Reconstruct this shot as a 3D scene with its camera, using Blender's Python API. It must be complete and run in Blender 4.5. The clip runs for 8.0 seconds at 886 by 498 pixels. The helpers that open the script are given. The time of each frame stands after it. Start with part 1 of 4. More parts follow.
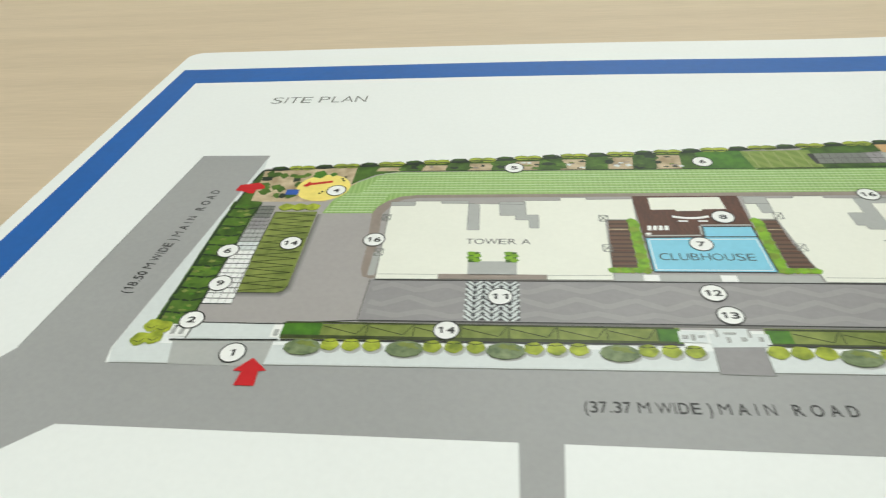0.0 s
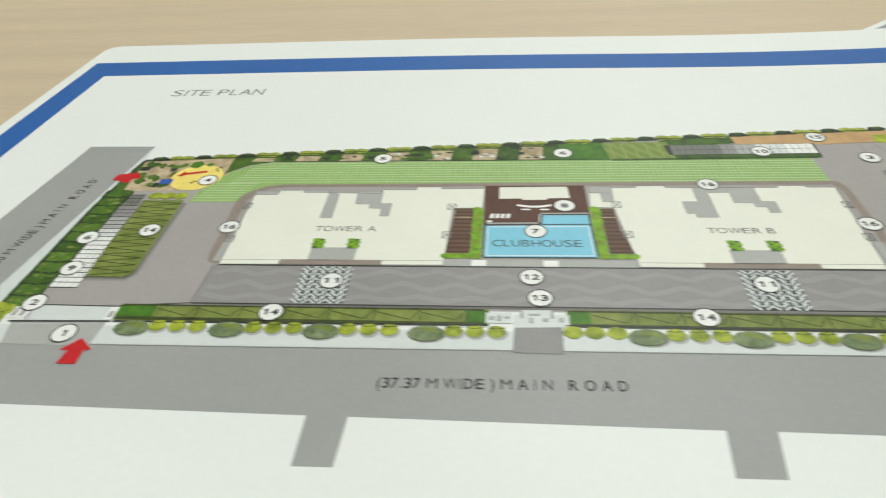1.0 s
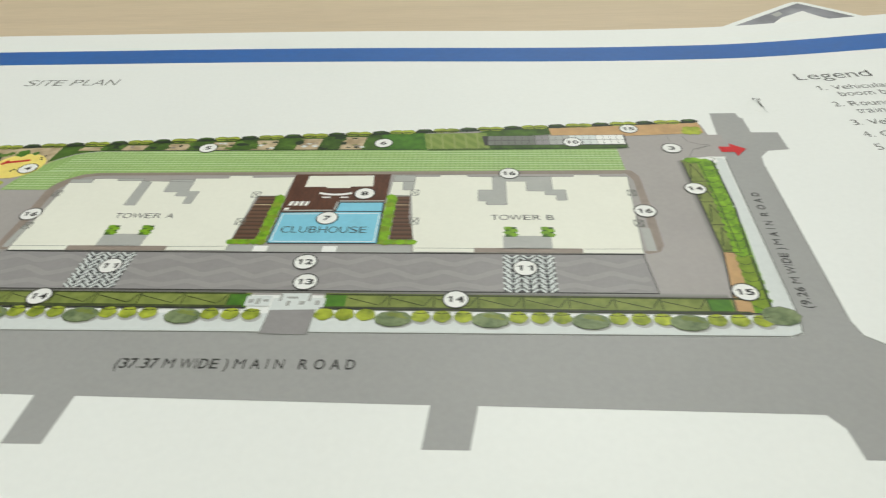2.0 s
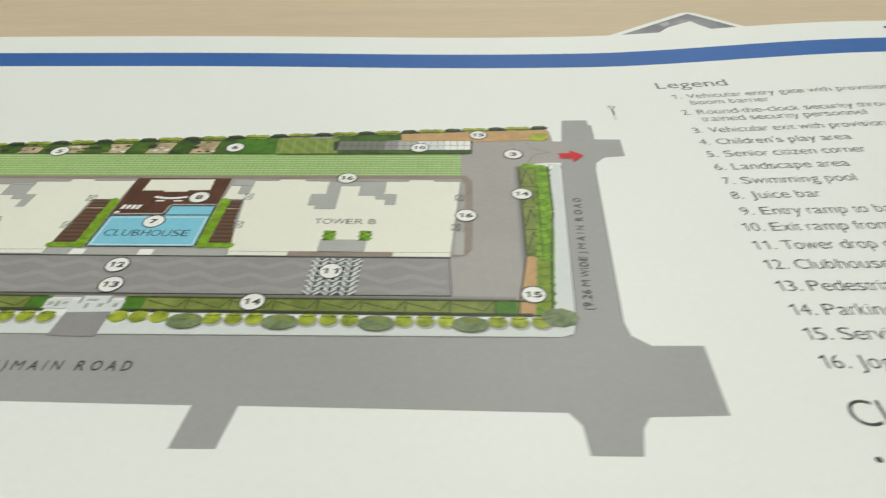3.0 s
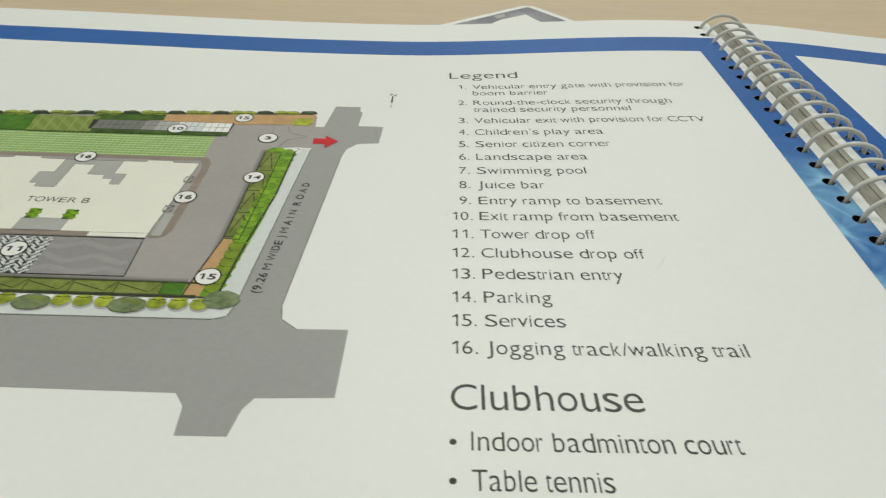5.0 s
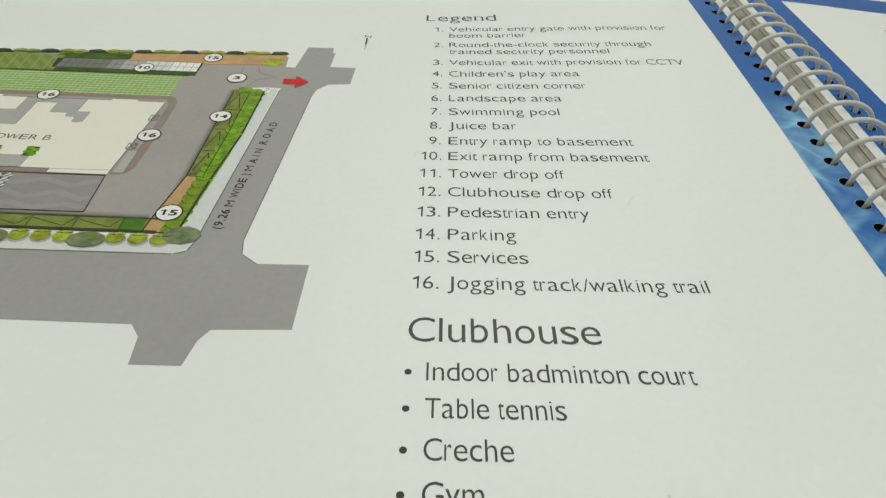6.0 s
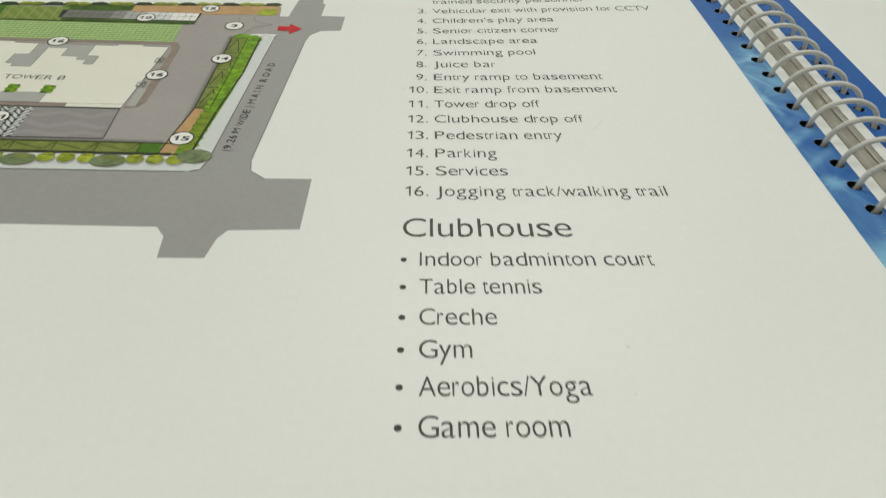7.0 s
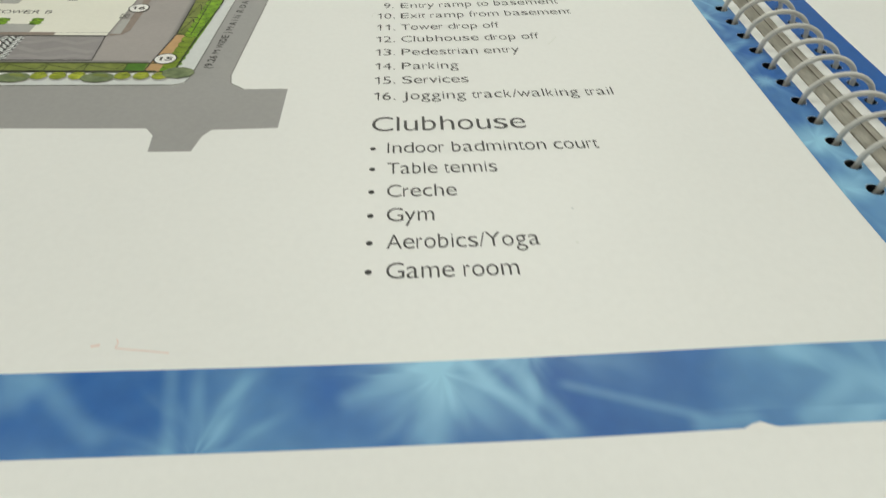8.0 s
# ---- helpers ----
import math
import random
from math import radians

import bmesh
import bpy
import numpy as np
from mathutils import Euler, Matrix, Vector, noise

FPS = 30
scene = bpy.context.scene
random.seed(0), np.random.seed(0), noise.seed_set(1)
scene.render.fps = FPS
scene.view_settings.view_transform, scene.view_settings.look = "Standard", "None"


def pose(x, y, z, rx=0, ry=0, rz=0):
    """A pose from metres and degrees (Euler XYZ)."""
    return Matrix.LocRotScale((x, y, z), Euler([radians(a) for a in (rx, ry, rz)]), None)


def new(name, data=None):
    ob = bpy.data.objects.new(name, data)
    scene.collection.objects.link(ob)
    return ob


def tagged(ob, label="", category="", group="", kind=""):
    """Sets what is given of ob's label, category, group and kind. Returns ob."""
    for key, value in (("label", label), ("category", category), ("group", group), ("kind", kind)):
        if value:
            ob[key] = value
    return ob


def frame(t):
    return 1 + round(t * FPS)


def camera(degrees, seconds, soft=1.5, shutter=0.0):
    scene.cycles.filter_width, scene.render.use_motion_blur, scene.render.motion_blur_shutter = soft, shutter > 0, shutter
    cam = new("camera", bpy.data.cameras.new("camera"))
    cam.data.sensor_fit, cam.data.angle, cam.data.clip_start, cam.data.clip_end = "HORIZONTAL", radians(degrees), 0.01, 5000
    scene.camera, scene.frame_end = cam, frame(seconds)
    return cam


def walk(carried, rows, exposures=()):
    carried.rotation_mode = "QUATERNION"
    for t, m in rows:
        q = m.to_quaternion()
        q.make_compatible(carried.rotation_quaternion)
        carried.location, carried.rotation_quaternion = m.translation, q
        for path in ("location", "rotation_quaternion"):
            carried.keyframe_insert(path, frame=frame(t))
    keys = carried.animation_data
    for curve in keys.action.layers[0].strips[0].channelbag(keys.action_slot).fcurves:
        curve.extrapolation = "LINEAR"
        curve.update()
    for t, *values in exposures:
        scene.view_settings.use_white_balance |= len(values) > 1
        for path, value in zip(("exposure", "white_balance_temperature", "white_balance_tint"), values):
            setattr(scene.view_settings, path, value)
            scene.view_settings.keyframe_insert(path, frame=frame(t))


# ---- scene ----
import functools

# ---- camera ----
cam = camera(69.0, 8.0, soft=1.15, shutter=0.5)
BASE = 0.757            # height of the open page above the floor
PATH = [
    (0.00, 0.03064, -0.10740, 0.08865, 53.456, 3.363, 4.964),
    (0.50, 0.04729, -0.10982, 0.08972, 53.215, 3.247, 4.976),
    (1.00, 0.06636, -0.11045, 0.08859, 53.038, 3.065, 4.701),
    (1.50, 0.09207, -0.11108, 0.08710, 53.131, 2.508, 3.853),
    (1.70, 0.10051, -0.11121, 0.08683, 52.814, 2.387, 3.672),
    (2.80, 0.14014, -0.11295, 0.08557, 52.988, 1.022, 2.210),
    (3.00, 0.14930, -0.11219, 0.08697, 53.136, 0.997, 2.149),
    (3.50, 0.17065, -0.11252, 0.08972, 53.259, 0.583, 2.126),
    (4.00, 0.18818, -0.11205, 0.08877, 52.768, -0.052, 1.842),
    (4.50, 0.19862, -0.11168, 0.08673, 52.455, -1.145, 1.218),
    (4.70, 0.20323, -0.11138, 0.08670, 52.490, -1.416, 0.881),
    (5.80, 0.21629, -0.11382, 0.08340, 49.814, -2.400, 0.967),
    (6.00, 0.21558, -0.11400, 0.08219, 48.927, -2.342, 0.615),
    (6.50, 0.21525, -0.12155, 0.08234, 48.053, -2.481, -0.351),
    (7.00, 0.21472, -0.13488, 0.08076, 47.595, -2.410, -1.151),
    (7.50, 0.21517, -0.14674, 0.07915, 47.011, -2.681, -2.232),
    (8.00, 0.21824, -0.15803, 0.07465, 46.698, -1.867, -3.218),
]
EXPOSURES = [(0.0, -0.02, 6330, 6.8), (1.7, -0.12, 6430, 7.6), (3.0, -0.21, 6510, 7.8), (4.5, -0.31, 6540, 7.4), (6.0, -0.38, 6580, 8), (7.0, -0.4, 6640, 7.8), (8.0, -0.34, 6700, 8)]
walk(cam, [(t, pose(x, y, BASE + z, rx, ry, rz)) for t, x, y, z, rx, ry, rz in PATH], EXPOSURES)

# ---- world and lamps ----
world = bpy.data.worlds.new("room_air")
world.use_nodes = True
world.node_tree.nodes["Background"].inputs[0].default_value = (0.8, 0.85, 0.9, 1)
world.node_tree.nodes["Background"].inputs[1].default_value = 0.05
scene.world = world
LAMP_WATTS = 18.5

# ---- materials ----


def lin(c):
    c = c / 255
    return c / 12.92 if c <= 0.04045 else ((c + 0.055) / 1.055) ** 2.4


WHITE = 240


def ink(r, g, b):
    """Reflectance of a printed tone, given as it reads on paper that reads 240."""
    return tuple(min(0.86, 0.82 * lin(v) / lin(WHITE)) for v in (r, g, b))


def node(tree, kind, **inputs):
    n = tree.nodes.new(kind)
    for k, v in inputs.items():
        n.inputs[k.replace("_", " ")].default_value = v
    return n


def material(name, colour, rough=0.5, spread=0.06, scale=300.0, coarse=18.0, bump=0.0, metal=0.0, second=None, stretch=(1, 1, 1)):
    """A surface with variation at a fine and a coarse scale."""
    m = bpy.data.materials.new(name)
    m.use_nodes = True
    t = m.node_tree
    b = t.nodes["Principled BSDF"]
    b.inputs["Roughness"].default_value = rough
    b.inputs["Metallic"].default_value = metal
    b.inputs["Specular IOR Level"].default_value = 0.33
    co = t.nodes.new("ShaderNodeTexCoord")
    mp = t.nodes.new("ShaderNodeMapping")
    mp.inputs["Scale"].default_value = stretch
    t.links.new(co.outputs["Object"], mp.inputs["Vector"])
    fine = node(t, "ShaderNodeTexNoise", Scale=scale, Detail=4.0)
    big = node(t, "ShaderNodeTexNoise", Scale=coarse, Detail=3.0)
    for n in (fine, big):
        t.links.new(mp.outputs[0], n.inputs["Vector"])
    add = t.nodes.new("ShaderNodeMath")
    add.operation = "ADD"
    t.links.new(fine.outputs["Fac"], add.inputs[0])
    t.links.new(big.outputs["Fac"], add.inputs[1])
    ramp = t.nodes.new("ShaderNodeMapRange")
    ramp.inputs["From Min"].default_value, ramp.inputs["From Max"].default_value = 0.7, 1.3
    t.links.new(add.outputs[0], ramp.inputs["Value"])
    mix = t.nodes.new("ShaderNodeMix")
    mix.data_type = "RGBA"
    other = second or tuple(c * (1 - 2 * spread) for c in colour)
    top = tuple(min(0.9, c * (1 + spread)) for c in colour)
    mix.inputs["A"].default_value, mix.inputs["B"].default_value = (*other, 1), (*top, 1)
    t.links.new(ramp.outputs[0], mix.inputs["Factor"])
    t.links.new(mix.outputs["Result"], b.inputs["Base Color"])
    if bump:
        bp = node(t, "ShaderNodeBump", Strength=bump, Distance=0.0004)
        t.links.new(fine.outputs["Fac"], bp.inputs["Height"])
        t.links.new(bp.outputs[0], b.inputs["Normal"])
    return m


def striped(name, colour, line, across, period, share=0.3, rough=0.45, wobble=0.0):
    """A printed tone ruled with fine parallel lines; period in metres, across the axis X or Y."""
    m = material(name, colour, rough)
    t = m.node_tree
    b = t.nodes["Principled BSDF"]
    base = b.inputs["Base Color"].links[0].from_socket
    co = t.nodes.new("ShaderNodeTexCoord")
    w = t.nodes.new("ShaderNodeTexWave")
    w.bands_direction = across
    w.inputs["Scale"].default_value = 2 * math.pi / (20 * period)
    w.inputs["Distortion"].default_value = wobble
    t.links.new(co.outputs["Object"], w.inputs["Vector"])
    mr = t.nodes.new("ShaderNodeMapRange")
    mr.inputs["From Min"].default_value, mr.inputs["From Max"].default_value = 1 - share - 0.1, 1 - share + 0.1
    t.links.new(w.outputs["Fac"], mr.inputs["Value"])
    mix = t.nodes.new("ShaderNodeMix")
    mix.data_type = "RGBA"
    t.links.new(mr.outputs[0], mix.inputs["Factor"])
    t.links.new(base, mix.inputs["A"])
    mix.inputs["B"].default_value = (*line, 1)
    t.links.new(mix.outputs["Result"], b.inputs["Base Color"])
    return m


PAPER = material("coated_paper", (0.80, 0.815, 0.79), 0.42, 0.012, 700, 14)
LEAF = material("leaf_edges", (0.66, 0.64, 0.56), 0.6, 0.14, 1200, 60, second=(0.50, 0.48, 0.41), stretch=(1, 0.15, 1))
nt = PAPER.node_tree
nt.nodes["Principled BSDF"].inputs["Specular IOR Level"].default_value = 0.43
wave_co = nt.nodes.new("ShaderNodeTexCoord")
wave = node(nt, "ShaderNodeTexNoise", Scale=16.0, Detail=2.0)
nt.links.new(wave_co.outputs["Object"], wave.inputs["Vector"])
wave_bump = node(nt, "ShaderNodeBump", Strength=0.5, Distance=0.0012)
nt.links.new(wave.outputs["Fac"], wave_bump.inputs["Height"])
nt.links.new(wave_bump.outputs[0], nt.nodes["Principled BSDF"].inputs["Normal"])
INK = dict(
    road=material("grey_road_ink", ink(162, 162, 160), 0.42, 0.03, 900, 25),
    walk=material("pale_grey_ink", ink(216, 221, 219), 0.42, 0.03, 900, 25),
    drive=material("warm_grey_ink", ink(168, 163, 160), 0.42, 0.03, 900, 60),
    court=material("court_grey_ink", ink(150, 147, 147), 0.42, 0.04, 900, 90),
    wave=material("court_wave_ink", ink(158, 155, 154), 0.42, 0.03, 900, 90),
    core=material("mid_grey_ink", ink(176, 177, 173), 0.42, 0.03, 900, 60),
    plate=material("cream_ink", ink(236, 236, 223), 0.42, 0.015, 900, 60),
    track=material("taupe_ink", ink(150, 137, 127), 0.42, 0.06, 900, 160),
    deck=material("brown_deck_ink", ink(96, 58, 40), 0.42, 0.10, 700, 200, second=ink(70, 40, 28), stretch=(6, 1, 1)),
    boards=striped("board_ink", ink(104, 76, 58), ink(74, 52, 40), "Y", 0.0016),
    pool=material("pool_blue_ink", ink(132, 202, 226), 0.38, 0.03, 900, 70),
    hedge=material("hedge_green_ink", ink(72, 104, 28), 0.44, 0.2, 500, 120, second=ink(38, 64, 16)),
    bright=material("bright_green_ink", ink(130, 174, 24), 0.44, 0.14, 600, 420, second=ink(90, 132, 14)),
    grass=material("grass_green_ink", ink(76, 124, 27), 0.44, 0.12, 600, 160, second=ink(54, 99, 22)),
    olive=material("olive_ink", ink(132, 143, 70), 0.44, 0.10, 500, 160, second=ink(104, 118, 50)),
    yellow=material("yellow_green_ink", ink(176, 186, 58), 0.44, 0.12, 500, 320, second=ink(110, 126, 32)),
    pale=material("grey_green_ink", ink(131, 144, 104), 0.44, 0.14, 700, 320, second=ink(86, 103, 68)),
    dark=material("dark_green_ink", ink(36, 54, 32), 0.44, 0.2, 500, 200, second=ink(22, 32, 22)),
    shrub=material("shrub_green_ink", ink(90, 122, 36), 0.44, 0.12, 500, 200, second=ink(62, 94, 28)),
    tan=material("tan_ink", ink(198, 160, 112), 0.44, 0.08, 500, 120),
    sand=material("sand_ink", ink(196, 178, 148), 0.44, 0.14, 300, 150, second=ink(160, 140, 108)),
    play=material("play_yellow_ink", ink(246, 224, 120), 0.44, 0.05, 500, 120),
    red=material("red_ink", ink(200, 24, 32), 0.44, 0.05),
    blue=material("cobalt_ink", ink(52, 92, 176), 0.44, 0.05),
    black=material("black_ink", ink(52, 52, 50), 0.42, 0.05),
    soft=material("soft_grey_ink", ink(120, 122, 116), 0.42, 0.05),
    type=material("type_ink", ink(66, 66, 64), 0.42, 0.05),
    rule=material("dark_green_rule", ink(50, 58, 24), 0.42, 0.05),
    white=material("white_ink", ink(240, 240, 236), 0.42, 0.01),
    faint=material("faint_mark", ink(229, 232, 226), 0.42, 0.03),
    rosy=material("faint_red_mark", ink(238, 216, 206), 0.44, 0.05),
    photo=material("photo_grey_ink", ink(150, 150, 156), 0.44, 0.2, 90, 30, second=ink(105, 105, 112)),
)
INK["lawn"] = striped("ruled_lawn_ink", ink(144, 178, 100), ink(162, 193, 122), "X", 0.0013, 0.2)
INK["lime"] = material("lime_green_ink", ink(131, 155, 36), 0.44, 0.12, 600, 220, second=ink(101, 126, 25))
INK["stripe"] = material("pale_olive_ink", ink(146, 158, 92), 0.44, 0.06)
INK["lawnline"] = material("pale_lawn_line", ink(204, 222, 178), 0.44, 0.03)
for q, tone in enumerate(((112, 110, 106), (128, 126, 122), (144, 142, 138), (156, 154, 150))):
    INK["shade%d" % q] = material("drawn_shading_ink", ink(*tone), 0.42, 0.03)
INK["undershade"] = material("dark_olive_ink", ink(66, 76, 34), 0.44, 0.2, 500, 300, second=ink(44, 52, 22))
INK["patch"] = striped("striped_lawn_ink", ink(118, 140, 60), ink(132, 150, 74), "DIAGONAL", 0.0022, 0.45)


def sky_ink():
    """The blue band: plain towards the head of the page; towards its foot pale rays spread from a few bright spots."""
    m = material("blue_band_ink", ink(40, 100, 172), 0.38, 0.05, 400, 30)
    t = m.node_tree
    b = t.nodes["Principled BSDF"]
    base = b.inputs["Base Color"].links[0].from_socket
    co = t.nodes.new("ShaderNodeTexCoord")
    sep = t.nodes.new("ShaderNodeSeparateXYZ")
    t.links.new(co.outputs["Object"], sep.inputs[0])

    def calc(op, x, y=0.0, clamp=False):
        n = t.nodes.new("ShaderNodeMath")
        n.operation, n.use_clamp = op, clamp
        for i, v in enumerate((x, y)):
            if isinstance(v, float):
                n.inputs[i].default_value = v
            else:
                t.links.new(v, n.inputs[i])
        return n.outputs[0]

    def ranged(v, a, c, lo=0.0, hi=1.0):
        n = t.nodes.new("ShaderNodeMapRange")
        n.interpolation_type = "SMOOTHSTEP"
        for k, w in (("From Min", a), ("From Max", c), ("To Min", lo), ("To Max", hi)):
            n.inputs[k].default_value = w
        t.links.new(v, n.inputs["Value"])
        return n.outputs[0]

    low = ranged(calc("MULTIPLY", sep.outputs["Y"], -1.0), -0.075, -0.02)
    total = None
    for cx, cy, reach, core, seed in ((0.2235, -0.1045, 0.026, 0.0075, 0.0), (0.236, -0.1, 0.026, 0.0025, 41.0), (0.192, -0.1165, 0.022, 0.0, 5.0), (0.285, -0.113, 0.04, 0.012, 9.0), (0.16, -0.1, 0.03, 0.0, 13.0),
                                      (0.2985, 0.0255, 0.02, 0.0013, 17.0), (0.2995, -0.009, 0.016, 0.0022, 21.0), (0.304, -0.05, 0.03, 0.004, 29.0), (0.3035, -0.026, 0.02, 0.0018, 45.0), (0.3015, -0.066, 0.02, 0.003, 49.0), (0.3, 0.008, 0.02, 0.0015, 53.0), (0.307, 0.03, 0.02, 0.002, 57.0), (0.05, -0.105, 0.06, 0.01, 33.0)):
        dx = calc("SUBTRACT", sep.outputs["X"], cx)
        dy = calc("SUBTRACT", sep.outputs["Y"], cy)
        ang = calc("ARCTAN2", dy, dx)
        dist = calc("SQRT", calc("ADD", calc("MULTIPLY", dx, dx), calc("MULTIPLY", dy, dy)))
        xyz = t.nodes.new("ShaderNodeCombineXYZ")
        t.links.new(calc("MULTIPLY", ang, 0.85), xyz.inputs[0])
        t.links.new(calc("MULTIPLY", dist, 32.0), xyz.inputs[1])
        xyz.inputs[2].default_value = seed
        n = node(t, "ShaderNodeTexNoise", Scale=2.2, Detail=1.5, Roughness=0.5, Distortion=0.3)
        t.links.new(xyz.outputs[0], n.inputs["Vector"])
        ray = calc("MULTIPLY", ranged(n.outputs["Fac"], 0.42, 0.82, 0.0, 0.62), ranged(dist, reach, reach * 0.25))
        if core:
            ray = calc("ADD", ray, ranged(dist, core * 2.2, 0.0, 0.0, 0.95))
        total = ray if total is None else calc("ADD", total, ray)
    # straight pale streaks: their ends, half width and strength
    for x0, y0, x1, y1, half, gain in ((16.7, -10.2, 18.0, -11.4, 0.09, 0.5), (18.6, -10.2, 18.9, -11.7, 0.06, 0.45), (19.0, -10.2, 19.15, -11.6, 0.05, 0.3), (19.35, -11.6, 19.65, -10.4, 0.07, 0.5),
                                       (21.0, -10.88, 22.2, -10.3, 0.09, 0.75), (22.3, -10.1, 22.2, -11.7, 0.13, 0.9), (22.7, -10.3, 23.85, -11.6, 0.07, 1.0), (23.2, -10.2, 24.05, -11.5, 0.08, 0.9),
                                       (24.0, -10.73, 25.8, -11.37, 0.05, 0.65), (25.6, -11.5, 26.5, -11.4, 0.09, 0.9), (27.2, -10.2, 28.6, -11.1, 0.12, 0.5), (27.0, -11.5, 28.0, -10.9, 0.09, 0.6),
                                       (29.8, 2.6, 30.35, 0.0, 0.06, 0.95), (29.8, 2.6, 30.6, 1.4, 0.03, 0.7), (30.0, -1.2, 30.7, -0.6, 0.06, 0.7), (30.1, -2.0, 30.9, -1.3, 0.06, 0.6), (30.2, -5.4, 30.7, -4.9, 0.08, 0.7)):
        length = math.hypot(x1 - x0, y1 - y0)
        ux, uy = (x1 - x0) / length, (y1 - y0) / length
        dx = calc("SUBTRACT", sep.outputs["X"], x0 / 100)
        dy = calc("SUBTRACT", sep.outputs["Y"], y0 / 100)
        along = calc("ADD", calc("MULTIPLY", dx, ux), calc("MULTIPLY", dy, uy))
        off = calc("ABSOLUTE", calc("ADD", calc("MULTIPLY", dx, -uy), calc("MULTIPLY", dy, ux)))
        mask = calc("MULTIPLY", ranged(along, -0.0015, 0.001), ranged(along, length / 100 + 0.0015, length / 100 - 0.002))
        total = calc("ADD", total, calc("MULTIPLY", mask, ranged(off, half / 100 * 2.8, 0.0, 0.0, 0.62 * gain)))
    cloud = node(t, "ShaderNodeTexNoise", Scale=34.0, Detail=3.0)
    t.links.new(co.outputs["Object"], cloud.inputs["Vector"])
    total = calc("ADD", calc("MULTIPLY", total, 0.62), ranged(cloud.outputs["Fac"], 0.40, 0.78, 0.0, 0.45), True)
    fac = calc("MULTIPLY", total, low)
    mix = t.nodes.new("ShaderNodeMix")
    mix.data_type = "RGBA"
    t.links.new(fac, mix.inputs["Factor"])
    t.links.new(base, mix.inputs["A"])
    mix.inputs["B"].default_value = (*ink(150, 206, 234), 1)
    t.links.new(mix.outputs["Result"], b.inputs["Base Color"])
    return m


INK["paving"] = material("dark_paving_ink", ink(70, 70, 72), 0.42, 0.05)
INK["plainband"] = material("plain_blue_ink", ink(30, 96, 172), 0.38, 0.05, 400, 30)
INK["band"] = sky_ink()
# dark copy of LEAF: shade between the leaves put into the colour
SHADY = material("shaded_leaf_edges", (0.26, 0.24, 0.19), 0.6, 0.14, 1200, 60)
# leaf print taken to near-black: the shade down the punched holes, as colour
DEEP = material("shaded_leaf_print", (0.035, 0.036, 0.04), 0.6, 0.1, 900, 60)
COIL = material("grey_plastic", (0.66, 0.66, 0.62), 0.35, 0.05, 500, 60)
WOOD = material("pale_beech_laminate", (0.60, 0.485, 0.34), 0.46, 0.03, 60, 6, 0.05, second=(0.53, 0.425, 0.29), stretch=(1.0, 14, 1))
PLASTER = material("white_wall_paint", (0.78, 0.77, 0.74), 0.8, 0.03, 200, 3, 0.1)
CARPET = material("grey_floor_tile", (0.28, 0.27, 0.26), 0.7, 0.1, 300, 4, 0.2)
STEEL = material("grey_steel", (0.45, 0.45, 0.46), 0.4, 0.05, 300, 20, 0, 0.6)
GLOW = bpy.data.materials.new("lit_diffuser")
GLOW.use_nodes = True
GLOW.node_tree.nodes["Principled BSDF"].inputs["Emission Color"].default_value = (1, 0.97, 0.92, 1)
GLOW.node_tree.nodes["Principled BSDF"].inputs["Emission Strength"].default_value = 1.5

# ---- helpers of this scene: lengths on the page in centimetres ----
STEP = 1.5e-5           # one layer of print above the next
AXIS = 31.6             # the spine's middle line


def smooth(a, b, v):
    s = min(max((v - a) / (b - a), 0), 1)
    return s * s * (3 - 2 * s)


def page_z(x, y):
    """How far the open pages stand off their plane: they climb to the spine and sag a little at the head."""
    if x > AXIS:
        return page_z(2 * AXIS - x, y) - 0.15 * smooth(AXIS, AXIS + 6, x)
    up = (0.27 + (0.2 if y > 0 else 0.1) * math.tanh(y / 7)) * smooth(19, 30.5, x)
    up += 0.1 * smooth(-6, -11, y) * smooth(23, 29, x)
    sag = -0.13 * smooth(6.5, 12, y) * math.exp(-((x - 15.5) / 7.5) ** 2)
    return up + sag


def at_page(x, y, layer=0.0, drop=0.0):
    return Vector((x / 100, y / 100, BASE + (page_z(x, y) - drop) / 100 + layer * STEP))


def part(name, bm, mat, parent=None, label=""):
    me = bpy.data.meshes.new(name)
    bm.to_mesh(me)
    bm.free()
    me.materials.append(mat)
    ob = new(name, me)
    if parent:
        ob.parent = parent
        ob.matrix_parent_inverse = parent.matrix_world.inverted()
    if label:
        ob["label"] = label
    return ob


def thing(name, where, label, category, group="", kind=""):
    e = new(name)
    e.location = where
    e.empty_display_size = 0.01
    e.matrix_world = Matrix.Translation(where)
    return tagged(e, label, category, group, kind)


def settle(bm, layer, grid=0.0):
    """Cuts flat outlines along a grid, then lays them on the page's curve."""
    if grid:
        xs = [v.co.x for v in bm.verts]
        ys = [v.co.y for v in bm.verts]
        for axis, lo, hi in ((0, min(xs), max(xs)), (1, min(ys), max(ys))):
            k = math.floor(lo / grid) + 1
            while k * grid < hi:
                co, no = [0, 0, 0], [0, 0, 0]
                co[axis], no[axis] = k * grid, 1
                bmesh.ops.bisect_plane(bm, geom=bm.verts[:] + bm.edges[:] + bm.faces[:], plane_co=co, plane_no=no, dist=1e-6)
                k += 1
    bmesh.ops.triangulate(bm, faces=bm.faces[:])
    for v in bm.verts:
        v.co = at_page(v.co.x, v.co.y, layer)
    for f in bm.faces:
        f.normal_update()
        if f.normal.z < 0:
            f.normal_flip()
    return bm


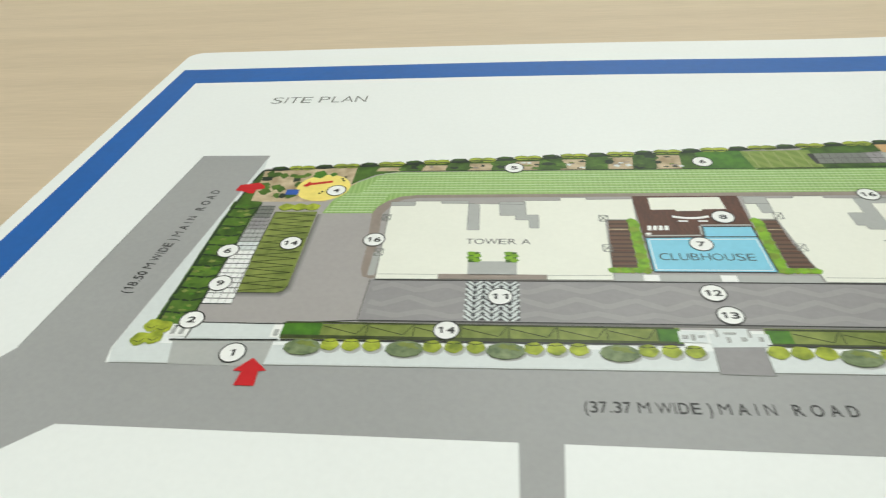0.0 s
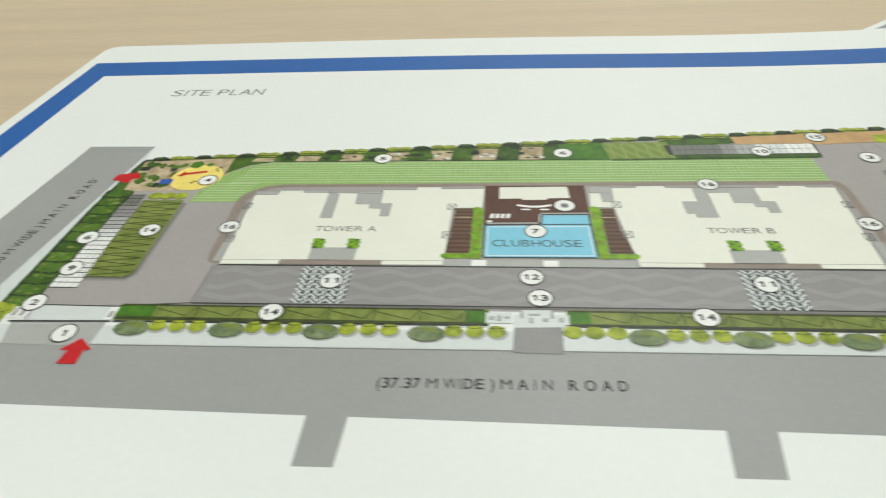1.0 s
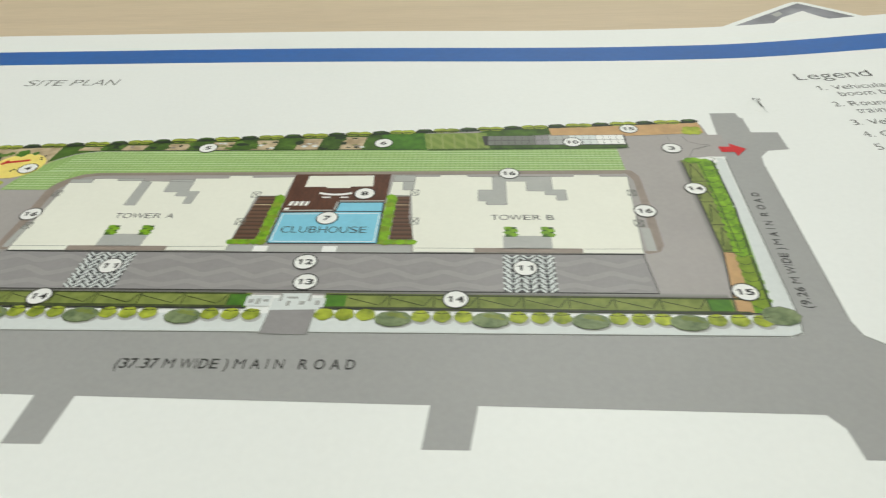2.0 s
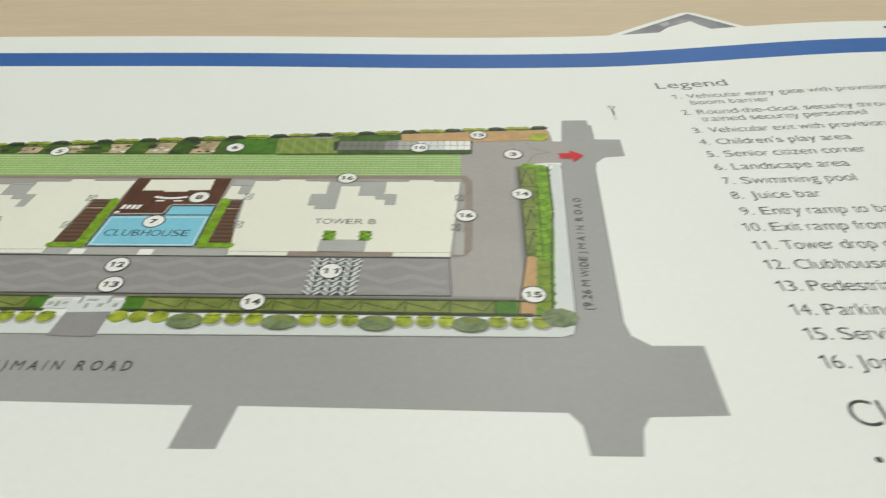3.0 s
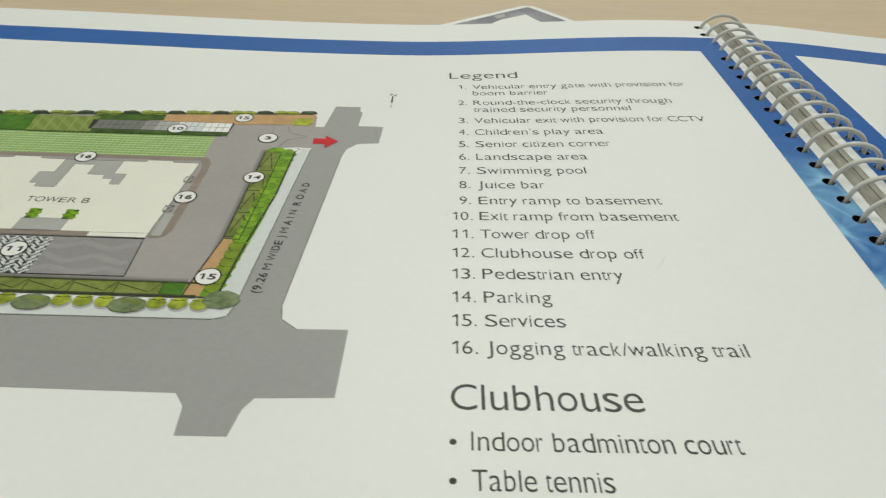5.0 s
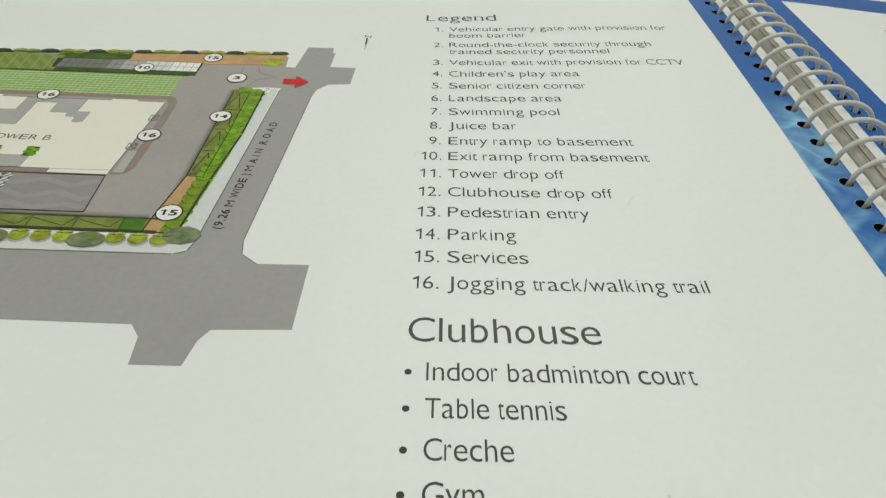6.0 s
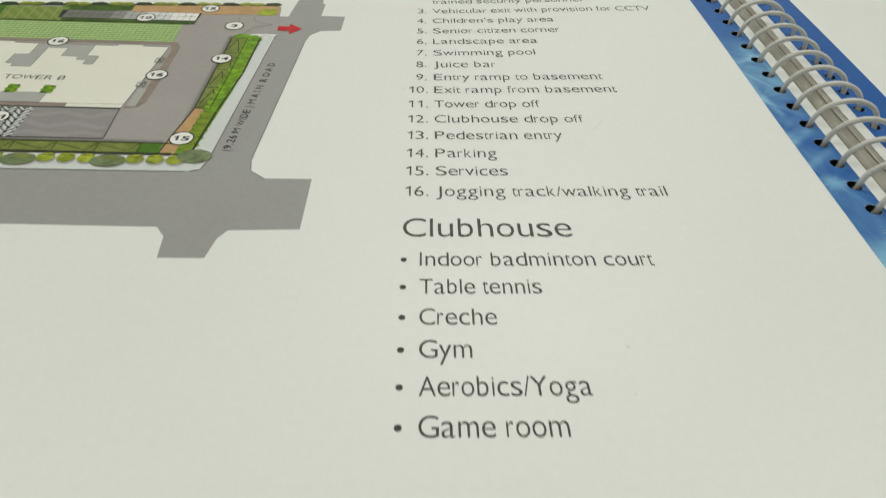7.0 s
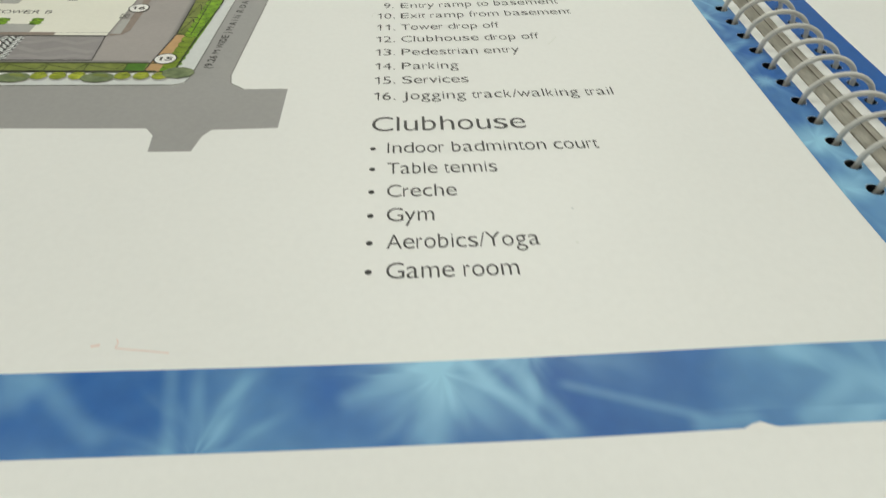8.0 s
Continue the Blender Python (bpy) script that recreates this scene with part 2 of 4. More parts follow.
def flat(outlines):
    bm = bmesh.new()
    for pts in outlines:
        bm.faces.new([bm.verts.new((x, y, 0)) for x, y in pts])
    bmesh.ops.remove_doubles(bm, verts=bm.verts[:], dist=1e-5)
    return bm


def printed(name, outlines, tone, layer, parent, grid=0.0, label=""):
    if not isinstance(outlines[0][0], (tuple, list)):
        outlines = [outlines]
    return part(name, settle(flat(outlines), layer, grid), INK[tone], parent, label)


def box(x0, y0, x1, y1):
    return [(x0, y0), (x1, y0), (x1, y1), (x0, y1)]


def stroke(p, q, w):
    dx, dy = q[0] - p[0], q[1] - p[1]
    n = math.hypot(dx, dy) or 1
    ox, oy = -dy / n * w / 2, dx / n * w / 2
    return [(p[0] + ox, p[1] + oy), (p[0] - ox, p[1] - oy), (q[0] - ox, q[1] - oy), (q[0] + ox, q[1] + oy)]


def path_strokes(pts, w, closed=False):
    """Straight strokes along a bent line; each stops short of the bend, so that none lies over another."""
    pts = list(pts) + ([pts[0]] if closed else [])
    out = []
    for i, (a, c) in enumerate(zip(pts, pts[1:])):
        n = math.hypot(c[0] - a[0], c[1] - a[1])
        if n < 2 * w:
            out.append(stroke(a, c, w))
            continue
        k = 0.5 * w / n
        s = k if (i or closed) else 0
        e = k if (i < len(pts) - 2 or closed) else 0
        out.append(stroke((a[0] + (c[0] - a[0]) * s, a[1] + (c[1] - a[1]) * s), (c[0] - (c[0] - a[0]) * e, c[1] - (c[1] - a[1]) * e), w))
    return out


def ribbon(pts, w):
    """A bent line of even width as one joined strip."""
    out = []
    side = []
    for i, (x, y) in enumerate(pts):
        a, c = pts[max(i - 1, 0)], pts[min(i + 1, len(pts) - 1)]
        dx, dy = c[0] - a[0], c[1] - a[1]
        n = math.hypot(dx, dy) or 1
        side.append(((x - dy / n * w / 2, y + dx / n * w / 2), (x + dy / n * w / 2, y - dx / n * w / 2)))
    for (a, c), (d, e) in zip(side, side[1:]):
        out.append([a, c, e, d])
    return out


def round_shape(x, y, r, n=20, ry=None, lobes=0, depth=0.0, turn=0.0):
    ry = ry or r
    out = []
    for i in range(n):
        a = 2 * math.pi * i / n
        k = 1 + depth * math.cos(lobes * a + turn)
        out.append((x + r * k * math.cos(a), y + ry * k * math.sin(a)))
    return out


def ring(x, y, r0, r1, n=24):
    a = round_shape(x, y, r0, n)
    b = round_shape(x, y, r1, n)
    return [[a[i], a[(i + 1) % n], b[(i + 1) % n], b[i]] for i in range(n)]


# widths of a plain grotesque's characters in thousandths of its size, and how far their ink stays off the cell's sides
ADVANCE = {c: w for group, w in (("abdeghnopqu0123456789", 556), ("cksvxyzJ", 500), ("ft/.,I ", 278), ("il'", 222), ("r-()", 333), ("mM", 833),
                                 ("wCDHNRU", 722), ("ABEKPSVXY", 667), ("GOQ", 778), ("FTZ", 611), ("L", 556), ("W", 944)) for c in group}
BEARING = {c: w for group, w in (("AVWXYTvwxyft/", 12), ("ceosqdgCGOQ", 38), ("ilHINMUDEFBPRLKbhkmnpru'", 68), ("r", 40), ("I", 98), ("J", 110), ("1", 140), (".,", 88)) for c in group}


@functools.lru_cache(None)
def glyph(char, bold):
    """One character's outline from the built-in font: corner points and faces, its sides, and its top."""
    cu = bpy.data.curves.new("type", "FONT")
    cu.body, cu.size, cu.offset, cu.resolution_u = char, 1.0, bold, 4
    ob = new("type", cu)
    bpy.context.view_layer.update()
    me = bpy.data.meshes.new_from_object(ob.evaluated_get(bpy.context.evaluated_depsgraph_get()))
    bpy.data.objects.remove(ob)
    bpy.data.curves.remove(cu)
    pts = [(v.co.x, v.co.y) for v in me.vertices]
    faces = [tuple(p.vertices) for p in me.polygons]
    bpy.data.meshes.remove(me)
    return pts, faces, min(p[0] for p in pts), max(p[0] for p in pts), max(p[1] for p in pts)


def set_type(body, bold):
    """A line of type at cap height 1: the built-in letters, each drawn out to a grotesque's width and x-height."""
    cap, low, tall = glyph("H", bold)[4], glyph("x", bold)[4], glyph("l", bold)[4]
    pts, faces, pen = [], [], 0.0
    for char in body:
        cell = ADVANCE.get(char, 556) / 718
        if char != " ":
            p, f, x0, x1 = glyph(char, min(bold, -0.001) if char in "MNW" else bold)[:4]
            if char == "1":
                stem = 0.46 if bold < 0 else 0.36
                p = [(stem, 0.0), (0.64, 0.0), (0.64, 1.0), (stem + 0.06, 1.0), (0.06, 0.8), (0.06, 0.7 if bold < 0 else 0.64), (stem, 0.78)]
                f, x0, x1 = [(0, 1, 2, 3, 6), (3, 4, 5, 6)], 0.06, 0.64
                p = [(x, y * cap) for x, y in p]
            gap = BEARING.get(char, 45) / 718
            n = len(pts)
            for x, y in p:
                if char.islower() or char in "'":
                    y = y / low * 0.728 if y < low else 0.728 + (y - low) / (tall - low) * 0.272
                else:
                    y /= cap
                pts.append((pen + gap + (x - x0) / (x1 - x0) * (cell - 2 * gap), y))
            faces += [tuple(i + n for i in q) for q in f]
        pen += cell
    return pts, faces


def lettering(name, body, x, y, width, cap_height, parent, tone="type", layer=3, turn=0.0, bold=-0.006):
    """A line of type: left end of its baseline, its width and the height of its capitals."""
    pts, faces = set_type(body, bold)
    lo, hi = min(p[0] for p in pts), max(p[0] for p in pts)
    c, s = math.cos(radians(turn)), math.sin(radians(turn))
    out = []
    for u, w in pts:
        u, w = (u - lo) * width / (hi - lo), w * cap_height
        out.append(at_page(x + u * c - w * s, y + u * s + w * c, layer))
    me = bpy.data.meshes.new(name)
    me.from_pydata(out, [], faces)
    me.materials.append(INK[tone])
    ob = new(name, me)
    ob.parent = parent
    ob.matrix_parent_inverse = parent.matrix_world.inverted()
    return ob


def block(x0, y0, z0, x1, y1, z1, bevel=0.0):
    """A box in metres."""
    bm = bmesh.new()
    bmesh.ops.create_cube(bm, size=1)
    for v in bm.verts:
        v.co = Vector(((x0 + x1) / 2 + v.co.x * (x1 - x0), (y0 + y1) / 2 + v.co.y * (y1 - y0), (z0 + z1) / 2 + v.co.z * (z1 - z0)))
    if bevel:
        bmesh.ops.bevel(bm, geom=bm.edges[:], offset=bevel, segments=2, affect="EDGES", profile=0.5)
    return bm


# ---- room ----
def room():
    x0, x1, y0, y1, h, th = -2.6, 3.0, -2.2, 2.6, 2.8, 0.12
    tagged(part("floor", block(x0 - th, y0 - th, -0.1, x1 + th, y1 + th, 0), CARPET), "grey tiled office floor", "floor", kind="structure")
    tagged(part("ceiling", block(x0 - th, y0 - th, h, x1 + th, y1 + th, h + 0.1), PLASTER), "plain white ceiling", "ceiling", kind="structure")
    walls = (("wall_north", (x0, y1, x1, y1 + th)), ("wall_south", (x0, y0 - th, x1, y0)),
             ("wall_west", (x0 - th, y0 - th, x0, y1 + th)), ("wall_east", (x1, y0 - th, x1 + th, y1 + th)))
    for name, (a, b, c, d) in walls:
        tagged(part(name, block(a, b, 0, c, d, h), PLASTER), "plain white painted wall", "wall", kind="structure")
    for x, y in ((-1.1, 0.1), (1.5, 0.1), (0.5, 1.7)):
        e = thing("ceiling_light", (x, y, h - 0.03), "large square white ceiling light panel, switched on", "ceiling light", "ceiling lights")
        part("frame", block(x - 0.6, y - 0.6, h - 0.03, x + 0.6, y + 0.6, h - 0.001, 0.004), PLASTER, e)
        part("diffuser", block(x - 0.56, y - 0.56, h - 0.034, x + 0.56, y + 0.56, h - 0.031), GLOW, e, "glowing opal diffuser")
        la = bpy.data.lights.new("panel_light", "AREA")
        la.shape, la.size, la.energy, la.color = "SQUARE", 1.1, LAMP_WATTS, (0.965, 1.0, 0.955)
        lo = new("panel_light", la)
        lo.location = (x, y, h - 0.04)


def table():
    e = thing("table", (0.15, 0.05, 0), "pale beech laminate table top with fine grain", "table")
    top = part("tabletop", block(-0.75, -0.55, 0.722, 1.05, 0.75, 0.75, 0.003), WOOD, e)
    for x in (-0.68, 0.98):
        for y in (-0.48, 0.68):
            part("leg", block(x - 0.025, y - 0.025, 0.0, x + 0.025, y + 0.025, 0.722, 0.003), STEEL, e)
    return top


room()
table()

# ---- booklet ----
L, R_, TOP, FOOT = -10.22, 31.28, 14.8, -13.4
PITCH, HOLE_X, HOLE_R = 0.795, 30.75, 0.165
HOLES = [14.01 - PITCH * k for k in range(34)]


def perforated(x0, x1, drop, mirror=False):
    """The punched margin of a leaf: one cell of paper round each hole, and plain paper past the ends."""
    hole = 0.14 if mirror else HOLE_R
    bm = bmesh.new()
    n = 16
    flip = (lambda x: 2 * AXIS - x) if mirror else (lambda x: x)

    def vert(x, y):
        return bm.verts.new(at_page(flip(x), y, 0, drop))
    ha = HOLES[0] + PITCH / 2
    hb = HOLES[-1] - PITCH / 2
    for y in HOLES:
        inner = [vert(HOLE_X + hole * math.cos(2 * math.pi * i / n), y + hole * math.sin(2 * math.pi * i / n)) for i in range(n)]
        outer = []
        for i in range(n):
            a = 2 * math.pi * i / n
            c, s = math.cos(a), math.sin(a)
            k = min((x1 - HOLE_X if c > 0 else HOLE_X - x0) / max(abs(c), 1e-6), PITCH / 2 / max(abs(s), 1e-6))
            outer.append(vert(HOLE_X + k * c, y + k * s))
        for i in range(n):
            bm.faces.new([inner[i], outer[i], outer[(i + 1) % n], inner[(i + 1) % n]])
        for cx in (x0, x1):
            for cy in (-PITCH / 2, PITCH / 2):
                near = sorted(range(n), key=lambda i: (outer[i].co - at_page(flip(cx), y + cy, 0, drop)).length)[:2]
                bm.faces.new([vert(cx, y + cy), outer[near[0]], outer[near[1]]])
    for ya, yb in ((ha, TOP), (FOOT, hb)):
        bm.faces.new([vert(x0, ya), vert(x1, ya), vert(x1, yb), vert(x0, yb)])
    for f in bm.faces:
        f.normal_update()
        if f.normal.z < 0:
            f.normal_flip()
    bmesh.ops.remove_doubles(bm, verts=bm.verts[:], dist=2e-6)
    return bm


def leaf_field(x0, x1, drop, corner=0.6, mirror=False):
    """The plain field of a leaf up to its punched margin, with rounded outer corners."""
    pts = [(x1, FOOT), (x1, TOP)]
    for cy, a0 in ((TOP - corner, 90), (FOOT + corner, 180)):
        for i in range(7):
            a = radians(a0 + 15 * i)
            pts.append((x0 + corner + corner * math.cos(a), cy + corner * math.sin(a)))
    if mirror:
        pts = [(2 * AXIS - x, y) for x, y in pts]
    bm = flat([pts])
    settle(bm, 0, 0.5)
    for v in bm.verts:
        v.co.z -= drop / 100
    return bm


def merge(*bms):
    out = bmesh.new()
    for b in bms:
        me = bpy.data.meshes.new("tmp")
        b.to_mesh(me)
        out.from_mesh(me)
        bpy.data.meshes.remove(me)
        b.free()
    bmesh.ops.remove_doubles(out, verts=out.verts[:], dist=2e-6)
    return out


def stack(x0, x1, mirror=False):
    """The pile of leaves under the open page, down to the table."""
    pts = [(x1, FOOT + 0.05), (x1, TOP - 0.05), (x0 + 0.5, TOP - 0.05), (x0, TOP - 0.6), (x0, FOOT + 0.6), (x0 + 0.5, FOOT + 0.05)]
    if mirror:
        pts = [(2 * AXIS - x, y) for x, y in pts]
    bm = flat([pts])
    settle(bm, 0, 2.0)
    top = bm.faces[:]
    for v in bm.verts:
        v.co.z -= 0.0006
    res = bmesh.ops.extrude_face_region(bm, geom=top)
    for v in [g for g in res["geom"] if isinstance(g, bmesh.types.BMVert)]:
        v.co.z = 0.7503
    bmesh.ops.recalc_face_normals(bm, faces=bm.faces[:])
    return bm


booklet = thing("booklet", (0.3, 0, 0.75), "open spiral-bound booklet with a coloured site plan lying on the table", "booklet")
page = part("left_page", merge(leaf_field(L, 30.35, 0), perforated(30.35, R_, 0)), PAPER, booklet, "white coated page with blue border and site plan")
right = part("right_page", merge(leaf_field(L, 30.35, 0, mirror=True), perforated(30.35, R_, 0, True)), PAPER, booklet, "white coated page with blue border")
part("leaf_stack", stack(L + 0.12, 30.3), PAPER, booklet, "pile of leaves under the open page")
part("leaf_stack", stack(L + 0.12, 30.3, True), LEAF, booklet, "pile of leaves under the open page")
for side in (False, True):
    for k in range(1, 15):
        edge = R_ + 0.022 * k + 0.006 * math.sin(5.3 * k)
        # blackened margins make the holes look like deep shaded wells
        part("leaf_margin", perforated(30.35, 31.08, 0.016 * k, side), DEEP, booklet, "printed margin of a lower leaf, blackened as the shade in the holes")
        bm = bmesh.new()
        rows = []
        for i in range(49):
            y = FOOT + (TOP - FOOT) * i / 48
            wander = 0.008 * noise.noise(Vector((y * 0.35, 3.1 * k, 7.0 if side else 0.0)))
            a, c = 31.08, edge + wander
            if side:
                a, c = 2 * AXIS - a, 2 * AXIS - c
            rows.append((bm.verts.new(at_page(a, y, 0, 0.016 * k)), bm.verts.new(at_page(c, y, 0, 0.016 * k + 0.008))))
        for (a, c), (d, e) in zip(rows, rows[1:]):
            bm.faces.new([a, c, e, d] if not side else [c, a, d, e])
        # a few edges take the dark tone as painted shade lines in the gap
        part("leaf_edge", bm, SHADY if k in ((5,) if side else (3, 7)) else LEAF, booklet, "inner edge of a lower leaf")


def coil():
    """One plastic coil: every turn rises out of a left hole, crosses the spine and goes down into the right one."""
    cu = bpy.data.curves.new("coil", "CURVE")
    cu.dimensions = "3D"
    cu.bevel_depth = 0.00063
    cu.bevel_resolution = 3
    pts = []
    for y in HOLES[:-1]:
        mid = page_z(30.8, y) - 0.06 - 0.15 * smooth(5, 14, y)
        for i in range(32):
            a = math.pi - 2 * math.pi * i / 32
            lag = 0.0 if i < 17 else (i - 16) / 16 * PITCH
            c, h = math.cos(a), math.sin(a)
            flat_top = math.copysign(abs(h) ** 0.86, h)
            pts.append(((AXIS + 0.03 + 0.80 * c) / 100, (y - lag + 0.04 * h) / 100, BASE + (mid + (0.70 if h > 0 else 0.42) * flat_top) / 100))
    sp = cu.splines.new("POLY")
    sp.points.add(len(pts) - 1)
    for p, q in zip(sp.points, pts):
        p.co = (*q, 1)
    ob = new("coil", cu)
    me = bpy.data.meshes.new_from_object(ob.evaluated_get(bpy.context.evaluated_depsgraph_get()))
    bpy.data.objects.remove(ob)
    for p in me.polygons:
        p.use_smooth = True
    me.materials.clear()
    me.materials.append(COIL)
    ob = new("coil", me)
    ob.parent = booklet
    ob.matrix_parent_inverse = booklet.matrix_world.inverted()
    ob["label"] = "pale grey plastic spiral coil"


coil()

# blue border of both pages: four bands with mitred ends
BX0, BX1, BY0, BY1 = -8.74, 30.08, -10.26, 11.5       # inner edge
BO0, BT, BF = -9.76, 12.88, -11.56                     # outer edges: fore, head, foot
SPINE = 31.0


def holes_cut(x0, x1, mirror):
    """The printed strip along the punched margin, open at the holes."""
    flip = (lambda x: 2 * AXIS - x) if mirror else (lambda x: x)
    out, n = [], 16
    ys = [y for y in HOLES if BY0 + 0.6 < y < BY1 - 0.4]
    r = (0.14 if mirror else HOLE_R) + 0.005
    for y in ys:
        inner = [(HOLE_X + r * math.cos(2 * math.pi * i / n), y + r * math.sin(2 * math.pi * i / n)) for i in range(n)]
        outer = []
        for i in range(n):
            c, s = math.cos(2 * math.pi * i / n), math.sin(2 * math.pi * i / n)
            k = min((x1 - HOLE_X if c > 0 else HOLE_X - 30.5) / max(abs(c), 1e-6), PITCH / 2 / max(abs(s), 1e-6))
            outer.append((HOLE_X + k * c, y + k * s))
        for i in range(n):
            out.append([inner[i], outer[i], outer[(i + 1) % n], inner[(i + 1) % n]])
        for cx in (30.5, x1):
            for cy in (-PITCH / 2, PITCH / 2):
                near = sorted(range(n), key=lambda i: math.hypot(outer[i][0] - cx, outer[i][1] - y - cy))[:2]
                out.append([(cx, y + cy), outer[near[0]], outer[near[1]]])
    a, b = ys[0] + PITCH / 2, ys[-1] - PITCH / 2
    out.append([(x0, BY1), (x0, BY0), (30.5, b), (30.5, a)])
    out.append([(x0, BY1), (30.5, a), (x1, a), (x1, BT)])
    out.append([(x0, BY0), (x1, BF), (x1, b), (30.5, b)])
    return [[(flip(x), y) for x, y in p] for p in out]


def border(owner, mirror):
    f = (lambda pts: [(2 * AXIS - x, y) for x, y in pts]) if mirror else (lambda pts: pts)
    inner = BX1 - (0.38 if mirror else 0)
    printed("printed_band", f([(BO0, BT), (BX0, BY1), (inner, BY1), (SPINE, BT)]), "plainband", 2, owner, 0.5, "plain blue printed band")
    printed("printed_band", f([(BO0, BF), (BX0, BY0), (inner, BY0), (SPINE, BF)]), "band", 2, owner, 0.5, "blue printed band with pale light streaks")
    printed("printed_band", f([(BO0, BT), (BX0, BY1), (BX0, BY0), (BO0, BF)]), "plainband", 2, owner, 0.5, "plain blue printed band")
    printed("printed_band", holes_cut(inner, SPINE, mirror), "plainband" if mirror else "band", 2, owner, 0.5, "blue printed band along the punched margin")


border(page, False)
border(right, True)

# ---- the printed site plan ----
def roads():
    printed("printed_road", [(-6.13, 5.78), (-4.04, 5.75), (-4.88, -2.2), (-4.8, -2.6), (16.72, -2.42), (16.95, -2.32), (17.03, -2.0), (17.4, 4.16), (17.7, 6.92),
                             (18.45, 6.94), (18.47, 6.6), (18.55, 6.6), (18.52, 5.69), (19.24, 5.68), (19.2, 4.7), (18.62, 4.62), (18.36, 4.3), (18.27, 3.8), (17.93, -1.95), (18.0, -2.33),
                             (18.32, -2.58), (19.3, -2.56), (19.28, -4.17), (17.95, -4.23), (17.8, -4.47), (17.7, -5.0), (16.87, -5.01), (16.82, -4.44), (16.62, -4.17),
                             (11.01, -4.15), (10.89, -5.03), (10.12, -5.04), (10.2, -4.16), (3.95, -4.13), (3.9, -5.13), (3.22, -5.14), (3.21, -4.13), (-4.95, -4.08),
                             (-5.65, -4.66), (-5.75, -5.4), (-6.9, -5.4), (-7.0, -4.4), (-8.1, -4.3), (-8.1, -2.75), (-7.15, -2.66), (-6.87, -2.25)], "road", 2, page, 2.0, "grey printed road with side stubs")
    printed("printed_pavement", [(-4.07, 5.6), (-3.98, 5.0), (-4.3, -1.3), (-4.1, -2.05), (16.6, -1.9), (17.0, 4.3), (17.35, 4.2), (17.02, -1.98), (16.93, -2.3), (16.7, -2.38), (-4.74, -2.57), (-4.86, -2.2)], "walk", 3, page, 2.0, "pale grey printed pavement")
    printed("kerb_line", path_strokes([(-4.72, -2.6), (16.72, -2.4), (16.95, -2.3), (17.03, -2.0), (17.4, 4.2)], 0.025), "soft", 4, page)
    printed("kerb_line", path_strokes([(18.27, 3.8), (17.93, -1.95), (18.0, -2.33), (18.32, -2.58)], 0.02), "soft", 4, page)
    printed("kerb_line", path_strokes([(-6.12, 5.76), (-6.87, -2.25)], 0.015), "soft", 4, page)


def ground():
    printed("printed_drive", [(-3.9, -1.42), (-3.95, 4.95), (17.25, 6.2), (17.3, 5.55), (17.66, 5.55), (17.52, 4.32), (16.9, 4.3), (16.3, 4.2), (16.1, -1.4)], "drive", 4, page, 2.5, "warm grey printed driveway")
    printed("printed_court", [(-0.02, -1.28), (0.02, 0.02), (14.5, 0.02), (14.58, -1.22)], "court", 5, page, 2.5, "grey printed court with wavy paving")
    for row, amp in ((-0.26, 0.07), (-0.7, 0.08), (-1.08, 0.05)):
        pts = []
        for i in range(105):
            x = 0.1 + 0.1382 * i
            pts.append((x, row + amp * (math.asin(math.sin(x * 5.4 + row * 5)) + 0.3 * math.sin(x * 1.7))))
        printed("court_wave", ribbon(pts, 0.15), "wave", 6, page)
    printed("court_rule", path_strokes([(-0.02, -1.3), (14.58, -1.25)], 0.035) + path_strokes([(-1.55, -1.42), (-0.02, -1.3)], 0.03), "black", 7, page)
    printed("court_rule", path_strokes([(0.1, 0.0), (14.52, 0.02)], 0.03) + path_strokes([(14.5, 0.0), (14.58, -1.24)], 0.02) + path_strokes([(0.0, 0.0), (-0.04, -1.28)], 0.015), "black", 9, page)
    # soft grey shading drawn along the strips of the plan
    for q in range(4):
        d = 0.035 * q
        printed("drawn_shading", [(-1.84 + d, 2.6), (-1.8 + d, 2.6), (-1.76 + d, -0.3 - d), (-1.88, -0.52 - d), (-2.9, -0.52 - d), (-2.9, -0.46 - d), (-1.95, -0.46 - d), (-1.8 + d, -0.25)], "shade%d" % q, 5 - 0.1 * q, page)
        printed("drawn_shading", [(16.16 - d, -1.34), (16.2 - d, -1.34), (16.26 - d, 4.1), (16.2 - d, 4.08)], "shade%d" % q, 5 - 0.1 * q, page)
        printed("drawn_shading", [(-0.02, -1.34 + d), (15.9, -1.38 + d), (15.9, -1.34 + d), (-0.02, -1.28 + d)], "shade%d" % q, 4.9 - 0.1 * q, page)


def herringbone(x0, x1, skew, n=6):
    """A square of black and white paving at a tower's drop-off."""
    y0, y1 = -1.24, -0.04
    printed("printed_paving", [(x0 + skew, y0), (x1 + skew, y0), (x1, y1), (x0, y1)], "paving", 7, page, 0, "dark herringbone paving print")
    tiles = []
    m = 7
    for i in range(n):
        for j in range(m):
            cx = x0 + (i + 0.5) * (x1 - x0) / n
            cy = y0 + (j + 0.5) * (y1 - y0) / m
            a = radians(42 if i % 2 else -42)
            c, s = math.cos(a), math.sin(a)
            for o in (-0.043, 0.043):
                w, h = 0.1, 0.026
                tiles.append([(cx + u * c - (v + o) * s, cy + u * s + (v + o) * c) for u, v in ((-w, -h), (w, -h), (w, h), (-w, h))])
    tagged(printed("paving_bricks", tiles, "walk", 8, page), kind="stuff")


